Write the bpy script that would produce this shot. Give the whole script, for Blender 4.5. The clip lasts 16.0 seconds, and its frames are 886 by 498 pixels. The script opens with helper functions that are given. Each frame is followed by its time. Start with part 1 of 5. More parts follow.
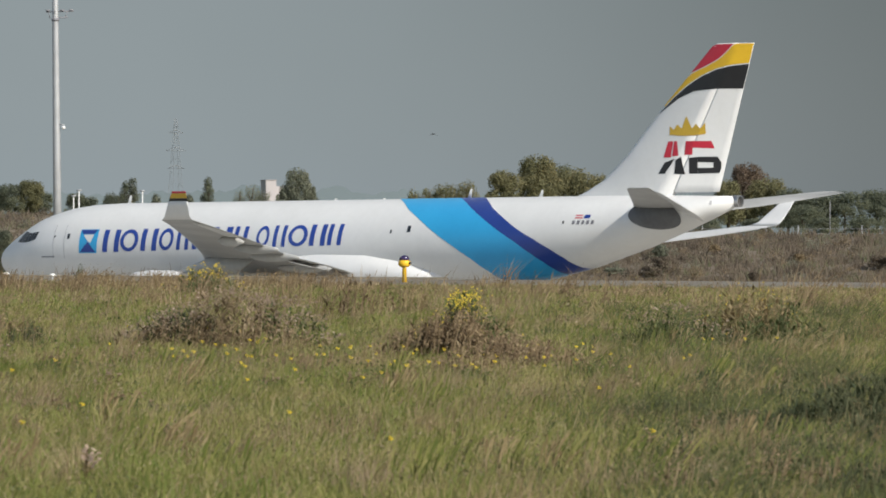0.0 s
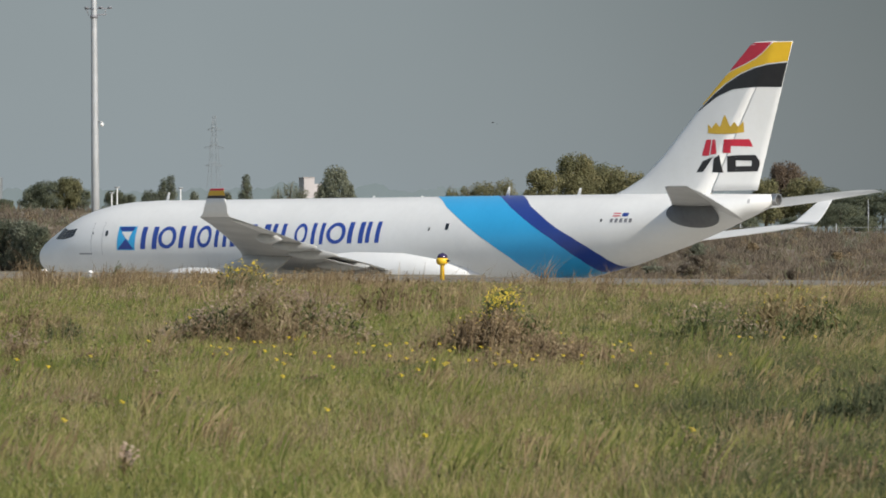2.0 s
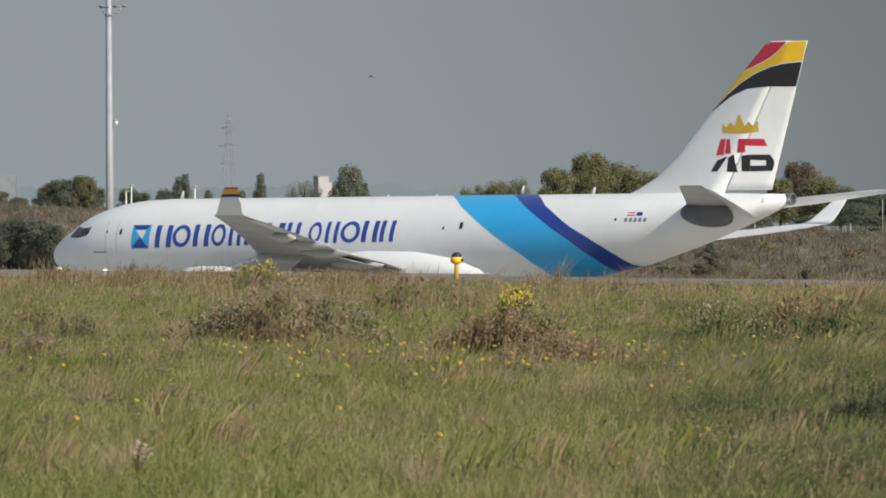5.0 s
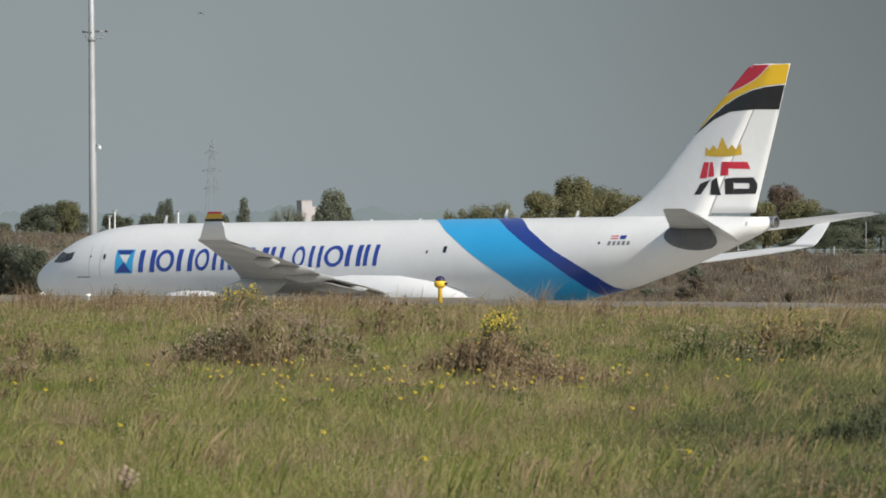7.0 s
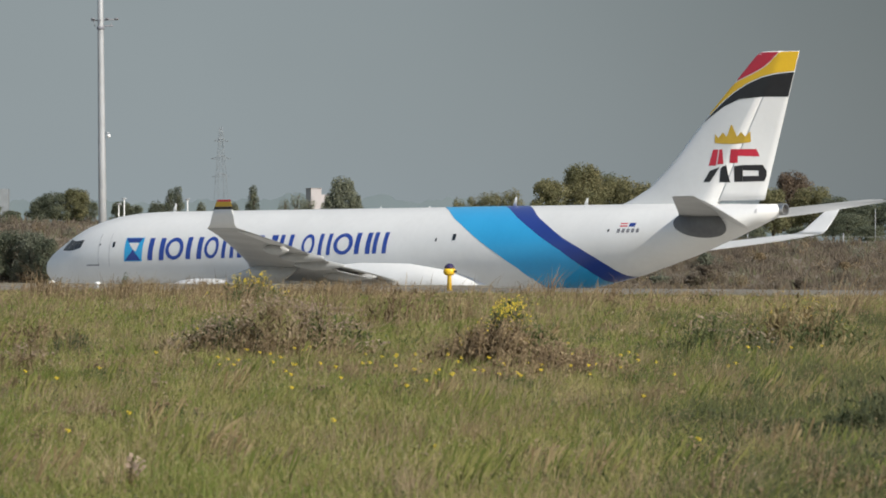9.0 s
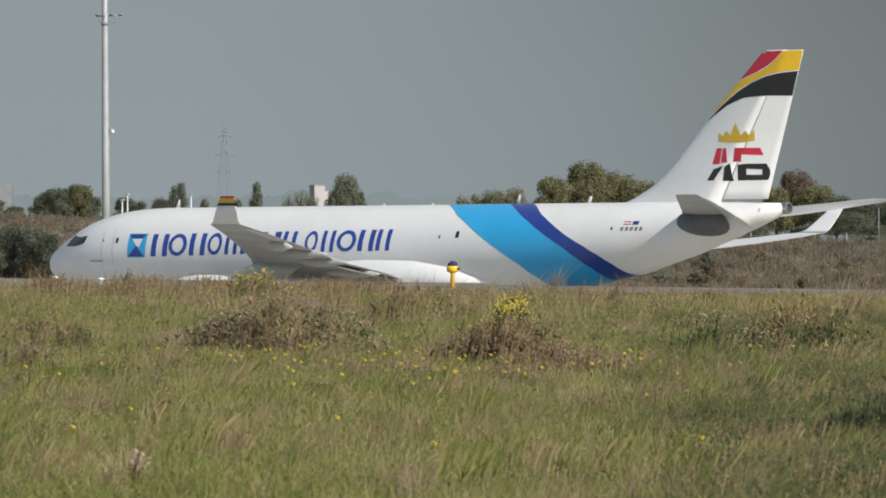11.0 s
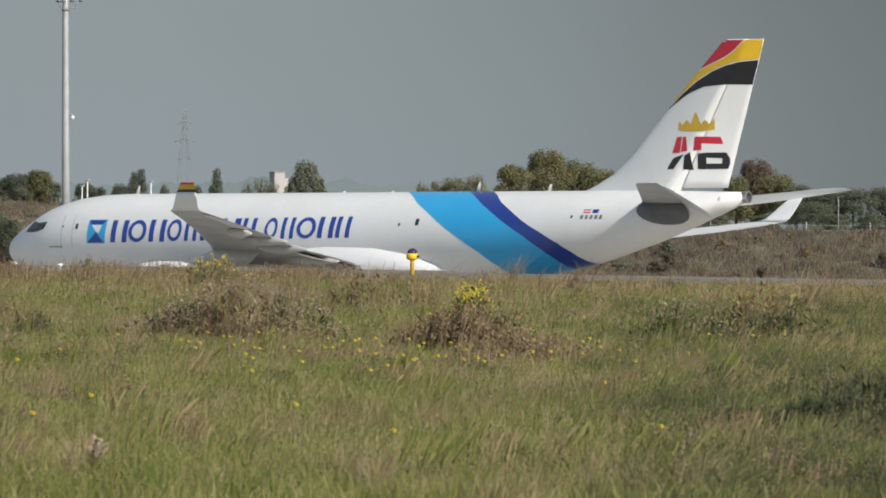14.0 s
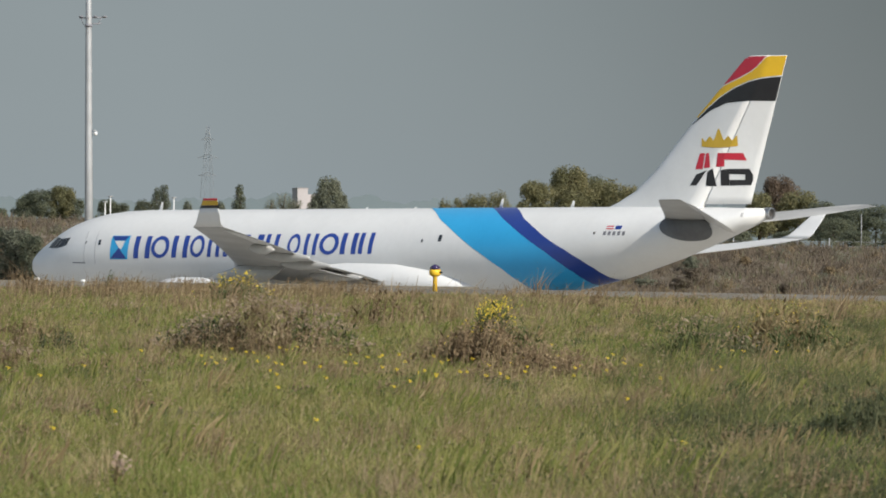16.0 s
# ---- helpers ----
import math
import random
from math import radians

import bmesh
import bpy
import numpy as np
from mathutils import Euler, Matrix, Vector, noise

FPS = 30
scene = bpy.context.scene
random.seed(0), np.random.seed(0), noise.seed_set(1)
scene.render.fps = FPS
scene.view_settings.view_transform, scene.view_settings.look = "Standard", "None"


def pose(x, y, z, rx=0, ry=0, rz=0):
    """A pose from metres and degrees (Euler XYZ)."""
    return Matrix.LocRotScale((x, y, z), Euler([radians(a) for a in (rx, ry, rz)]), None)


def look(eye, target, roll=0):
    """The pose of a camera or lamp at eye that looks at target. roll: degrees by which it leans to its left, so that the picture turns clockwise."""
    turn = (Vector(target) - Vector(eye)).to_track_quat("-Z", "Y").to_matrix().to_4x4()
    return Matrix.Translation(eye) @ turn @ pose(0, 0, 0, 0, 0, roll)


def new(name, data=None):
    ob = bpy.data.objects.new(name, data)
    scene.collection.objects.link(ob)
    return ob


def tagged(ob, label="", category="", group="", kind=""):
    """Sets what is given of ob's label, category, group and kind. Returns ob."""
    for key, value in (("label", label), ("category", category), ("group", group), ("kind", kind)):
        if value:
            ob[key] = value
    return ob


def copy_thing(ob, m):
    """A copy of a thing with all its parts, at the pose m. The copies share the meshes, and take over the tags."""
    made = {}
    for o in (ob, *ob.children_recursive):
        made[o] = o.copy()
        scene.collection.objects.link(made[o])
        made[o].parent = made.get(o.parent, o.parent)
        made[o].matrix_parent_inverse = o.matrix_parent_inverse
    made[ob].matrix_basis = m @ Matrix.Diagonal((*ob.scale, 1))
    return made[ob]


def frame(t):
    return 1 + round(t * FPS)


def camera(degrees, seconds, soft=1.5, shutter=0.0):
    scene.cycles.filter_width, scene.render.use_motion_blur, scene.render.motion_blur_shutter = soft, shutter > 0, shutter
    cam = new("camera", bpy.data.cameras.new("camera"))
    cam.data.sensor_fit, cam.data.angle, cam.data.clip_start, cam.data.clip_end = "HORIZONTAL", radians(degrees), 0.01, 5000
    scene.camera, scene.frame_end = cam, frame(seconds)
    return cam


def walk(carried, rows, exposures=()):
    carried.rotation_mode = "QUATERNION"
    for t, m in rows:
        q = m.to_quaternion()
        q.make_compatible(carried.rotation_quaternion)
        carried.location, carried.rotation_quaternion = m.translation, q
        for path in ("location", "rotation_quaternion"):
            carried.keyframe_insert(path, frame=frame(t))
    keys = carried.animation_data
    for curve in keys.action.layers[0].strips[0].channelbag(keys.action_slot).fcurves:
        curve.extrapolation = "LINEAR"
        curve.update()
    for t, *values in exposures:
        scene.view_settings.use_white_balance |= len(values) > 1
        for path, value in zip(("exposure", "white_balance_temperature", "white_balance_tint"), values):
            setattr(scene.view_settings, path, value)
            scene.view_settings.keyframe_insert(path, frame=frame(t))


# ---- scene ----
# camera on a tripod at eye height; (seconds, aim across, aim height at 1000 m, lean)
EYE = (0.0, 0.0, 1.7)
AIM = (
    (0.0, 8.450, 4.927, 0.006),
    (0.5, 8.221, 4.380, -0.088),
    (1.0, 7.111, 5.055, -0.054),
    (1.5, 3.933, 4.886, 0.053),
    (2.0, 1.337, 4.497, 0.129),
    (2.5, 1.435, 5.697, 0.049),
    (3.0, 4.784, 7.128, -0.005),
    (3.5, 4.872, 6.992, -0.074),
    (4.0, 0.316, 5.047, -0.073),
    (4.2, -1.028, 3.772, 0.255),
    (6.5, -1.002, 7.667, 0.108),
    (7.0, 1.739, 8.784, 0.060),
    (7.5, 4.151, 8.823, 0.094),
    (8.0, 4.925, 7.397, 0.153),
    (8.5, 2.849, 6.209, 0.122),
    (9.0, -0.000, 6.469, 0.000),
    (11.5, -0.630, 5.912, 0.278),
    (12.0, -0.235, 6.656, 0.237),
    (12.5, 1.434, 6.504, 0.266),
    (13.0, 2.752, 5.688, 0.392),
    (13.5, 4.320, 4.518, 0.395),
    (14.0, 6.955, 3.676, 0.513),
    (14.5, 7.621, 5.721, 0.416),
    (15.0, 7.140, 7.085, 0.507),
    (15.5, 5.533, 7.297, 0.544),
    (16.0, 2.646, 6.673, 0.549),
)
cam = camera(9.5, 16.0, soft=1.8)
# focused on the aircraft: the near grass is soft
cam.data.dof.use_dof, cam.data.dof.focus_distance, cam.data.dof.aperture_fstop = True, 300.0, 11.0
walk(cam, [(t, look(EYE, (ax, 1000.0, az), lean)) for t, ax, az, lean in AIM])

# ---- light ----
SUN_FROM = Vector((0.58, -0.66, 0.52)).normalized()
sun_data = bpy.data.lights.new("sun", "SUN")
sun_data.energy, sun_data.angle, sun_data.color = 4.75, radians(0.6), (1.0, 0.95, 0.86)
sun = new("sun", sun_data)
sun.matrix_world = look(SUN_FROM * 100, (0, 0, 0))
scene.view_settings.exposure = 0.04


def make_world():
    w = bpy.data.worlds.new("sky")
    w.use_nodes = True
    scene.world = w
    nt = w.node_tree
    nt.nodes.clear()
    out, bg = nt.nodes.new("ShaderNodeOutputWorld"), nt.nodes.new("ShaderNodeBackground")
    sky = nt.nodes.new("ShaderNodeTexSky")
    sky.sky_type, sky.sun_disc = "NISHITA", False
    sky.sun_elevation = math.asin(SUN_FROM.z)
    sky.sun_rotation = math.atan2(SUN_FROM.x, SUN_FROM.y)
    dim = nt.nodes.new("ShaderNodeVectorMath")
    dim.operation = "SCALE"
    dim.inputs["Scale"].default_value = 0.14
    nt.links.new(sky.outputs[0], dim.inputs[0])
    co, sep = nt.nodes.new("ShaderNodeTexCoord"), nt.nodes.new("ShaderNodeSeparateXYZ")
    nt.links.new(co.outputs["Generated"], sep.inputs[0])
    # grey rain cloud: brighter low down and towards the west
    across, up = nt.nodes.new("ShaderNodeMapRange"), nt.nodes.new("ShaderNodeMapRange")
    for node, src, lo, hi in ((across, "X", -0.05, 0.13), (up, "Z", 0.0, 0.07)):
        node.interpolation_type = "SMOOTHSTEP"
        nt.links.new(sep.outputs[src], node.inputs["Value"])
        node.inputs["From Min"].default_value, node.inputs["From Max"].default_value = lo, hi
    def mixer(a, b, fac):
        m = nt.nodes.new("ShaderNodeMix")
        m.data_type = "RGBA"
        for k, v in ((6, a), (7, b)):
            if isinstance(v, tuple):
                m.inputs[k].default_value = (*v, 1)
            else:
                nt.links.new(v, m.inputs[k])
        if isinstance(fac, float):
            m.inputs[0].default_value = fac
        else:
            nt.links.new(fac, m.inputs[0])
        return m.outputs[2]
    low = mixer((0.256, 0.305, 0.338), (0.140, 0.164, 0.178), across.outputs[0])
    high = mixer((0.230, 0.266, 0.288), (0.098, 0.112, 0.119), across.outputs[0])
    cloud = mixer(low, high, up.outputs[0])
    bank = nt.nodes.new("ShaderNodeTexNoise")
    bank.inputs["Scale"].default_value, bank.inputs["Detail"].default_value = 14.0, 3.0
    nt.links.new(co.outputs["Generated"], bank.inputs["Vector"])
    tone = nt.nodes.new("ShaderNodeMapRange")
    tone.inputs["To Min"].default_value, tone.inputs["To Max"].default_value = 0.92, 1.08
    nt.links.new(bank.outputs[0], tone.inputs["Value"])
    soft = nt.nodes.new("ShaderNodeVectorMath")
    soft.operation = "SCALE"
    nt.links.new(cloud, soft.inputs[0])
    nt.links.new(tone.outputs[0], soft.inputs["Scale"])
    # the rain cloud fills the north; towards the sun the sky is broken and open
    north = nt.nodes.new("ShaderNodeMapRange")
    north.interpolation_type = "SMOOTHSTEP"
    nt.links.new(sep.outputs["Y"], north.inputs["Value"])
    north.inputs["From Min"].default_value, north.inputs["From Max"].default_value = -0.3, 0.75
    north.inputs["To Min"].default_value, north.inputs["To Max"].default_value = 0.25, 0.94
    nt.links.new(mixer(dim.outputs[0], soft.outputs[0], north.outputs[0]), bg.inputs[0])
    bg.inputs[1].default_value = 1.0
    nt.links.new(bg.outputs[0], out.inputs[0])


make_world()

# ---- materials ----
MATS = {}


def mat(name, a, b=None, rough=0.7, scale=3.0, fine=40.0, bump=0.0, metal=0.0, island=False, third=None, spec=0.4, coat=0.0, glow=None, through_light=0.0):
    """A surface of two or three tones at two scales, with fine relief; island: tones by loose piece."""
    if name in MATS:
        return MATS[name]
    m = bpy.data.materials.new(name)
    m.use_nodes = True
    nt = m.node_tree
    bs = nt.nodes["Principled BSDF"]
    b = b or tuple(c * 0.9 for c in a)
    co = nt.nodes.new("ShaderNodeTexCoord")
    big, small = nt.nodes.new("ShaderNodeTexNoise"), nt.nodes.new("ShaderNodeTexNoise")
    big.inputs["Scale"].default_value, big.inputs["Detail"].default_value = scale, 5.0
    small.inputs["Scale"].default_value, small.inputs["Detail"].default_value = fine, 3.0
    for n in (big, small):
        nt.links.new(co.outputs["Object"], n.inputs["Vector"])
    ramp = nt.nodes.new("ShaderNodeValToRGB")
    ramp.color_ramp.elements[0].position, ramp.color_ramp.elements[0].color = 0.34, (*a, 1)
    ramp.color_ramp.elements[1].position, ramp.color_ramp.elements[1].color = 0.68, (*b, 1)
    if island:
        ramp.color_ramp.elements[0].position, ramp.color_ramp.elements[1].position = 0.38, 0.58
    if third:
        e = ramp.color_ramp.elements.new(0.78 if island else 0.86)
        e.color = (*third, 1)
    add = nt.nodes.new("ShaderNodeMath")
    add.operation = "MULTIPLY_ADD"
    add.inputs[1].default_value, add.inputs[2].default_value = 0.35, -0.17
    if island:
        geo = nt.nodes.new("ShaderNodeNewGeometry")
        nt.links.new(geo.outputs["Random Per Island"], add.inputs[0])
        add.inputs[1].default_value, add.inputs[2].default_value = 0.34, -0.17
    else:
        nt.links.new(small.outputs[0], add.inputs[0])
    tot = nt.nodes.new("ShaderNodeMath")
    nt.links.new(big.outputs[0], tot.inputs[0])
    nt.links.new(add.outputs[0], tot.inputs[1])
    nt.links.new(tot.outputs[0], ramp.inputs[0])
    nt.links.new(ramp.outputs[0], bs.inputs["Base Color"])
    bs.inputs["Roughness"].default_value, bs.inputs["Metallic"].default_value = rough, metal
    bs.inputs["Specular IOR Level"].default_value = spec
    bs.inputs["Coat Weight"].default_value = coat
    if bump:
        bp = nt.nodes.new("ShaderNodeBump")
        bp.inputs["Strength"].default_value, bp.inputs["Distance"].default_value = bump, 0.02
        nt.links.new(small.outputs[0], bp.inputs["Height"])
        nt.links.new(bp.outputs[0], bs.inputs["Normal"])
    if glow:
        bs.inputs["Emission Color"].default_value = (*glow, 1)
        bs.inputs["Emission Strength"].default_value = 1.0
    if through_light:
        tr, mx = nt.nodes.new("ShaderNodeBsdfTranslucent"), nt.nodes.new("ShaderNodeMixShader")
        nt.links.new(ramp.outputs[0], tr.inputs[0])
        mx.inputs[0].default_value = through_light
        nt.links.new(bs.outputs[0], mx.inputs[1])
        nt.links.new(tr.outputs[0], mx.inputs[2])
        nt.links.new(mx.outputs[0], nt.nodes["Material Output"].inputs[0])
    MATS[name] = m
    return m


WHITE = mat("white_paint", (0.77, 0.77, 0.76), (0.72, 0.72, 0.71), 0.32, 0.35, 3.0, coat=0.2)
GREY = mat("grey_wing_paint", (0.50, 0.50, 0.49), (0.40, 0.40, 0.39), 0.42, 0.35, 3.0)
PALE = mat("pale_grey_paint", (0.72, 0.72, 0.71), (0.66, 0.66, 0.65), 0.4, 0.5, 4.0)
PANEL = mat("dark_grey_panel", (0.165, 0.17, 0.175), (0.13, 0.13, 0.135), 0.75, 1.0, 6.0)
CYAN = mat("light_blue_paint", (0.035, 0.38, 0.72), (0.03, 0.35, 0.68), 0.3, 0.5, 4.0, coat=0.2)
NAVY = mat("navy_blue_paint", (0.022, 0.055, 0.28), (0.02, 0.05, 0.25), 0.3, 0.5, 4.0, coat=0.2)
LETTER = mat("lettering_blue_paint", (0.025, 0.07, 0.34), (0.022, 0.06, 0.30), 0.35, 0.5, 4.0)
RED = mat("red_paint", (0.58, 0.035, 0.06), (0.52, 0.03, 0.055), 0.35, 0.5, 4.0)
YELLOW = mat("yellow_paint", (0.80, 0.50, 0.03), (0.74, 0.45, 0.03), 0.35, 0.5, 4.0)
GOLD = mat("gold_paint", (0.62, 0.40, 0.05), (0.56, 0.36, 0.04), 0.4, 0.8, 4.0)
BLACK = mat("black_paint", (0.018, 0.018, 0.02), (0.025, 0.025, 0.027), 0.35, 0.5, 4.0)
GLASS = mat("cockpit_glass", (0.02, 0.024, 0.03), (0.03, 0.034, 0.04), 0.12, 1.0, 5.0, spec=0.6)
SEAM = mat("door_seam_grey", (0.46, 0.46, 0.47), (0.38, 0.38, 0.39), 0.6, 1.0, 5.0)
MARK = mat("dark_marking_grey", (0.22, 0.22, 0.24), (0.17, 0.17, 0.19), 0.6, 1.0, 5.0)
METAL = mat("bare_metal", (0.45, 0.45, 0.46), (0.35, 0.35, 0.36), 0.35, 2.0, 9.0, metal=0.9)
SOOT = mat("sooty_metal", (0.05, 0.048, 0.045), (0.09, 0.085, 0.08), 0.6, 3.0, 12.0, metal=0.3)
RUBBER = mat("tyre_rubber", (0.02, 0.02, 0.02), (0.03, 0.03, 0.03), 0.85, 6.0, 30.0)
GALV = mat("galvanised_steel", (0.39, 0.40, 0.415), (0.33, 0.34, 0.35), 0.6, 0.8, 8.0, metal=0.25)
CONCRETE = mat("worn_concrete", (0.145, 0.132, 0.108), (0.205, 0.188, 0.155), 0.9, 0.35, 6.0, bump=0.4, third=(0.12, 0.11, 0.09))
# paler than the taxiway, to throw light up under the wings
APRON = mat("pale_apron_concrete", (0.36, 0.345, 0.315), (0.30, 0.285, 0.26), 0.9, 0.2, 6.0, bump=0.3, third=(0.25, 0.24, 0.22))
SOIL = mat("grassy_soil", (0.085, 0.080, 0.032), (0.15, 0.135, 0.06), 0.95, 0.3, 5.0, bump=0.6, third=(0.20, 0.165, 0.085))
BLADE = mat("green_grass_blades", (0.125, 0.150, 0.036), (0.265, 0.258, 0.085), 0.6, 0.9, 9.0, island=True, third=(0.43, 0.36, 0.18), spec=0.2, through_light=0.35)
LUSH = mat("fresh_green_grass", (0.120, 0.165, 0.034), (0.205, 0.240, 0.064), 0.6, 0.7, 9.0, island=True, third=(0.30, 0.30, 0.11), spec=0.2, through_light=0.35)
# grass tones darkened to carry the dimming towards the east
FALLOFF = mat("falloff_dark_grass", (0.062, 0.076, 0.032), (0.110, 0.122, 0.052), 0.65, 0.7, 9.0, island=True, third=(0.17, 0.16, 0.08), spec=0.2, through_light=0.3)
MAUVE = mat("faded_seeding_grass", (0.180, 0.136, 0.080), (0.300, 0.230, 0.142), 0.8, 0.7, 9.0, island=True, third=(0.40, 0.325, 0.215), spec=0.15, through_light=0.3)
STRAW = mat("dry_grass_stalks", (0.20, 0.145, 0.075), (0.36, 0.285, 0.155), 0.7, 0.5, 9.0, island=True, third=(0.48, 0.40, 0.25), spec=0.2, through_light=0.3)
BANKG = mat("bank_dry_grass", (0.150, 0.125, 0.098), (0.225, 0.184, 0.142), 0.9, 0.30, 2.0, island=True, third=(0.185, 0.195, 0.115), spec=0.1, through_light=0.5)
BANKS = mat("bank_soil", (0.13, 0.108, 0.080), (0.19, 0.155, 0.115), 0.95, 0.12, 2.0, bump=0.4, third=(0.14, 0.135, 0.08))
BARK = mat("bark", (0.07, 0.055, 0.04), (0.12, 0.10, 0.075), 0.9, 3.0, 20.0, bump=0.5)
LEAF = mat("olive_leaves", (0.185, 0.185, 0.100), (0.275, 0.260, 0.142), 0.65, 0.35, 8.0, island=True, third=(0.33, 0.285, 0.150), spec=0.2, through_light=0.55)
LEAFD = mat("dark_leaves", (0.130, 0.148, 0.106), (0.195, 0.210, 0.142), 0.65, 0.35, 8.0, island=True, third=(0.22, 0.225, 0.14), spec=0.2, through_light=0.55)
NETTLE = mat("nettle_leaves", (0.062, 0.078, 0.040), (0.115, 0.125, 0.066), 0.7, 2.0, 12.0, island=True, third=(0.17, 0.16, 0.09), spec=0.2, through_light=0.3)
LEAFR = mat("reddish_leaves", (0.16, 0.122, 0.096), (0.23, 0.175, 0.130), 0.7, 0.35, 8.0, island=True, third=(0.25, 0.205, 0.14), spec=0.2, through_light=0.55)
# leaf tones paled to grey-green: haze of distance put into the colour
HAZELEAF = mat("haze_paled_leaves", (0.19, 0.205, 0.155), (0.27, 0.285, 0.210), 0.7, 0.35, 8.0, island=True, third=(0.30, 0.30, 0.22), spec=0.2, through_light=0.55)
WEED = mat("weed_leaves", (0.070, 0.092, 0.036), (0.140, 0.160, 0.066), 0.7, 2.0, 12.0, island=True, third=(0.22, 0.20, 0.10), spec=0.25, through_light=0.3)
RUST = mat("rusty_dock_seed", (0.150, 0.105, 0.060), (0.270, 0.198, 0.115), 0.85, 2.0, 12.0, island=True, third=(0.40, 0.31, 0.19), through_light=0.3)
FLUFF = mat("thistle_down", (0.19, 0.140, 0.100), (0.29, 0.22, 0.16), 0.9, 2.0, 12.0, island=True, third=(0.46, 0.37, 0.29), through_light=0.3)
DOWN = mat("bright_seed_down", (0.32, 0.235, 0.175), (0.43, 0.33, 0.26), 0.9, 2.0, 12.0, island=True, third=(0.60, 0.50, 0.42), through_light=0.3)
PETAL = mat("yellow_petals", (0.52, 0.38, 0.025), (0.66, 0.50, 0.035), 0.6, 3.0, 20.0, island=True, through_light=0.2)
BRICKP = mat("pale_pink_render", (0.43, 0.402, 0.405), (0.47, 0.437, 0.437), 0.85, 0.1, 2.0)
BIRDM = mat("dark_feathers", (0.035, 0.032, 0.03), (0.06, 0.055, 0.05), 0.8, 8.0, 40.0)
# far off woods; their haze is painted as blue-grey colour and glow
FARW = mat("far_woods_haze_glow", (0.08, 0.10, 0.10), (0.10, 0.12, 0.12), 0.95, 0.004, 0.05, glow=(0.092, 0.116, 0.131))
FARP = mat("pylon_steel", (0.215, 0.235, 0.25), (0.19, 0.205, 0.22), 0.7, 0.5, 4.0)


# ---- building helpers ----
def mesh_from(name, verts, faces, material, smooth=False):
    me = bpy.data.meshes.new(name)
    me.from_pydata([tuple(v) for v in verts], [], faces)
    me.materials.append(material)
    if smooth:
        me.polygons.foreach_set("use_smooth", [True] * len(me.polygons))
    me.update()
    return me


def part(name, bm, material, parent, label="", smooth=True):
    """Links a bmesh (or a ready mesh) as one mesh object under a thing or part."""
    if isinstance(bm, bpy.types.Mesh):
        me = bm
    else:
        me = bpy.data.meshes.new(name)
        bmesh.ops.recalc_face_normals(bm, faces=bm.faces)
        for fa in bm.faces:
            fa.smooth = smooth
        bm.to_mesh(me)
        bm.free()
        me.materials.append(material)
    ob = new(name, me)
    ob.parent = parent
    if label:
        tagged(ob, label)
    return ob


def thing(name, m, label, category, group="", kind=""):
    ob = new(name)
    ob.empty_display_size = 0.2
    ob.matrix_world = m
    return tagged(ob, label, category, group, kind)


def loft(rings, caps=True, bm=None):
    bm = bm or bmesh.new()
    rows = [[bm.verts.new(p) for p in r] for r in rings]
    n = len(rows[0])
    for a, b in zip(rows, rows[1:]):
        for i in range(n):
            bm.faces.new((a[i], a[(i + 1) % n], b[(i + 1) % n], b[i]))
    if caps:
        bm.faces.new(rows[0][::-1])
        bm.faces.new(rows[-1])
    return bm


def tube(points, radii, n=8, bm=None):
    """A tapered round bar along points."""
    rings = []
    for i, p in enumerate(points):
        p = Vector(p)
        d = Vector(points[min(i + 1, len(points) - 1)]) - Vector(points[max(i - 1, 0)])
        q = d.normalized().to_track_quat("Z", "Y")
        rings.append([p + q @ Vector((radii[i] * math.cos(a), radii[i] * math.sin(a), 0)) for a in (2 * math.pi * k / n for k in range(n))])
    return loft(rings, True, bm)


def box(x0, x1, y0, y1, z0, z1, bevel=0.0, bm=None):
    bm = bm or bmesh.new()
    made = bmesh.ops.create_cube(bm, size=1.0)["verts"]
    for v in made:
        v.co = Vector(((x0 + x1) / 2 + v.co.x * (x1 - x0), (y0 + y1) / 2 + v.co.y * (y1 - y0), (z0 + z1) / 2 + v.co.z * (z1 - z0)))
    if bevel:
        bmesh.ops.bevel(bm, geom=list({e for v in made for e in v.link_edges}), offset=bevel, segments=2, affect="EDGES")
    return bm


def wave(x, y, s, seed=0.0):
    """Smooth uneven values from -1 to 1, for arrays."""
    return (np.sin(x * s + 1.3 + seed) * np.cos(y * s * 0.8 + 0.4 * seed) + 0.6 * np.sin(x * s * 2.3 - y * s * 1.7 + 2.1 * seed) + 0.4 * np.cos(x * s * 4.1 + y * s * 3.7 + seed * 3.3)) / 2.0


# ---- ground ----
RISE_D = (0, 50, 152, 166, 240, 430, 482, 700, 5000)
RISE_Z = (0, 0, 1.13, 1.28, -1.75, -1.75, 5.0, 5.2, 5.2)


def ground_z(x, y):
    z = np.interp(y, RISE_D, RISE_Z)
    z = z - np.where(np.asarray(x) < 0, 0.0055, 0.009) * np.clip(x, -60, 60) * np.interp(y, (0, 40, 150, 240), (0, 0.1, 1, 0))
    # the far bank is higher in the west
    z = z + np.clip(-x, -20, 40) * 0.035 * np.interp(y, (430, 482, 900), (0, 1, 0))
    return z


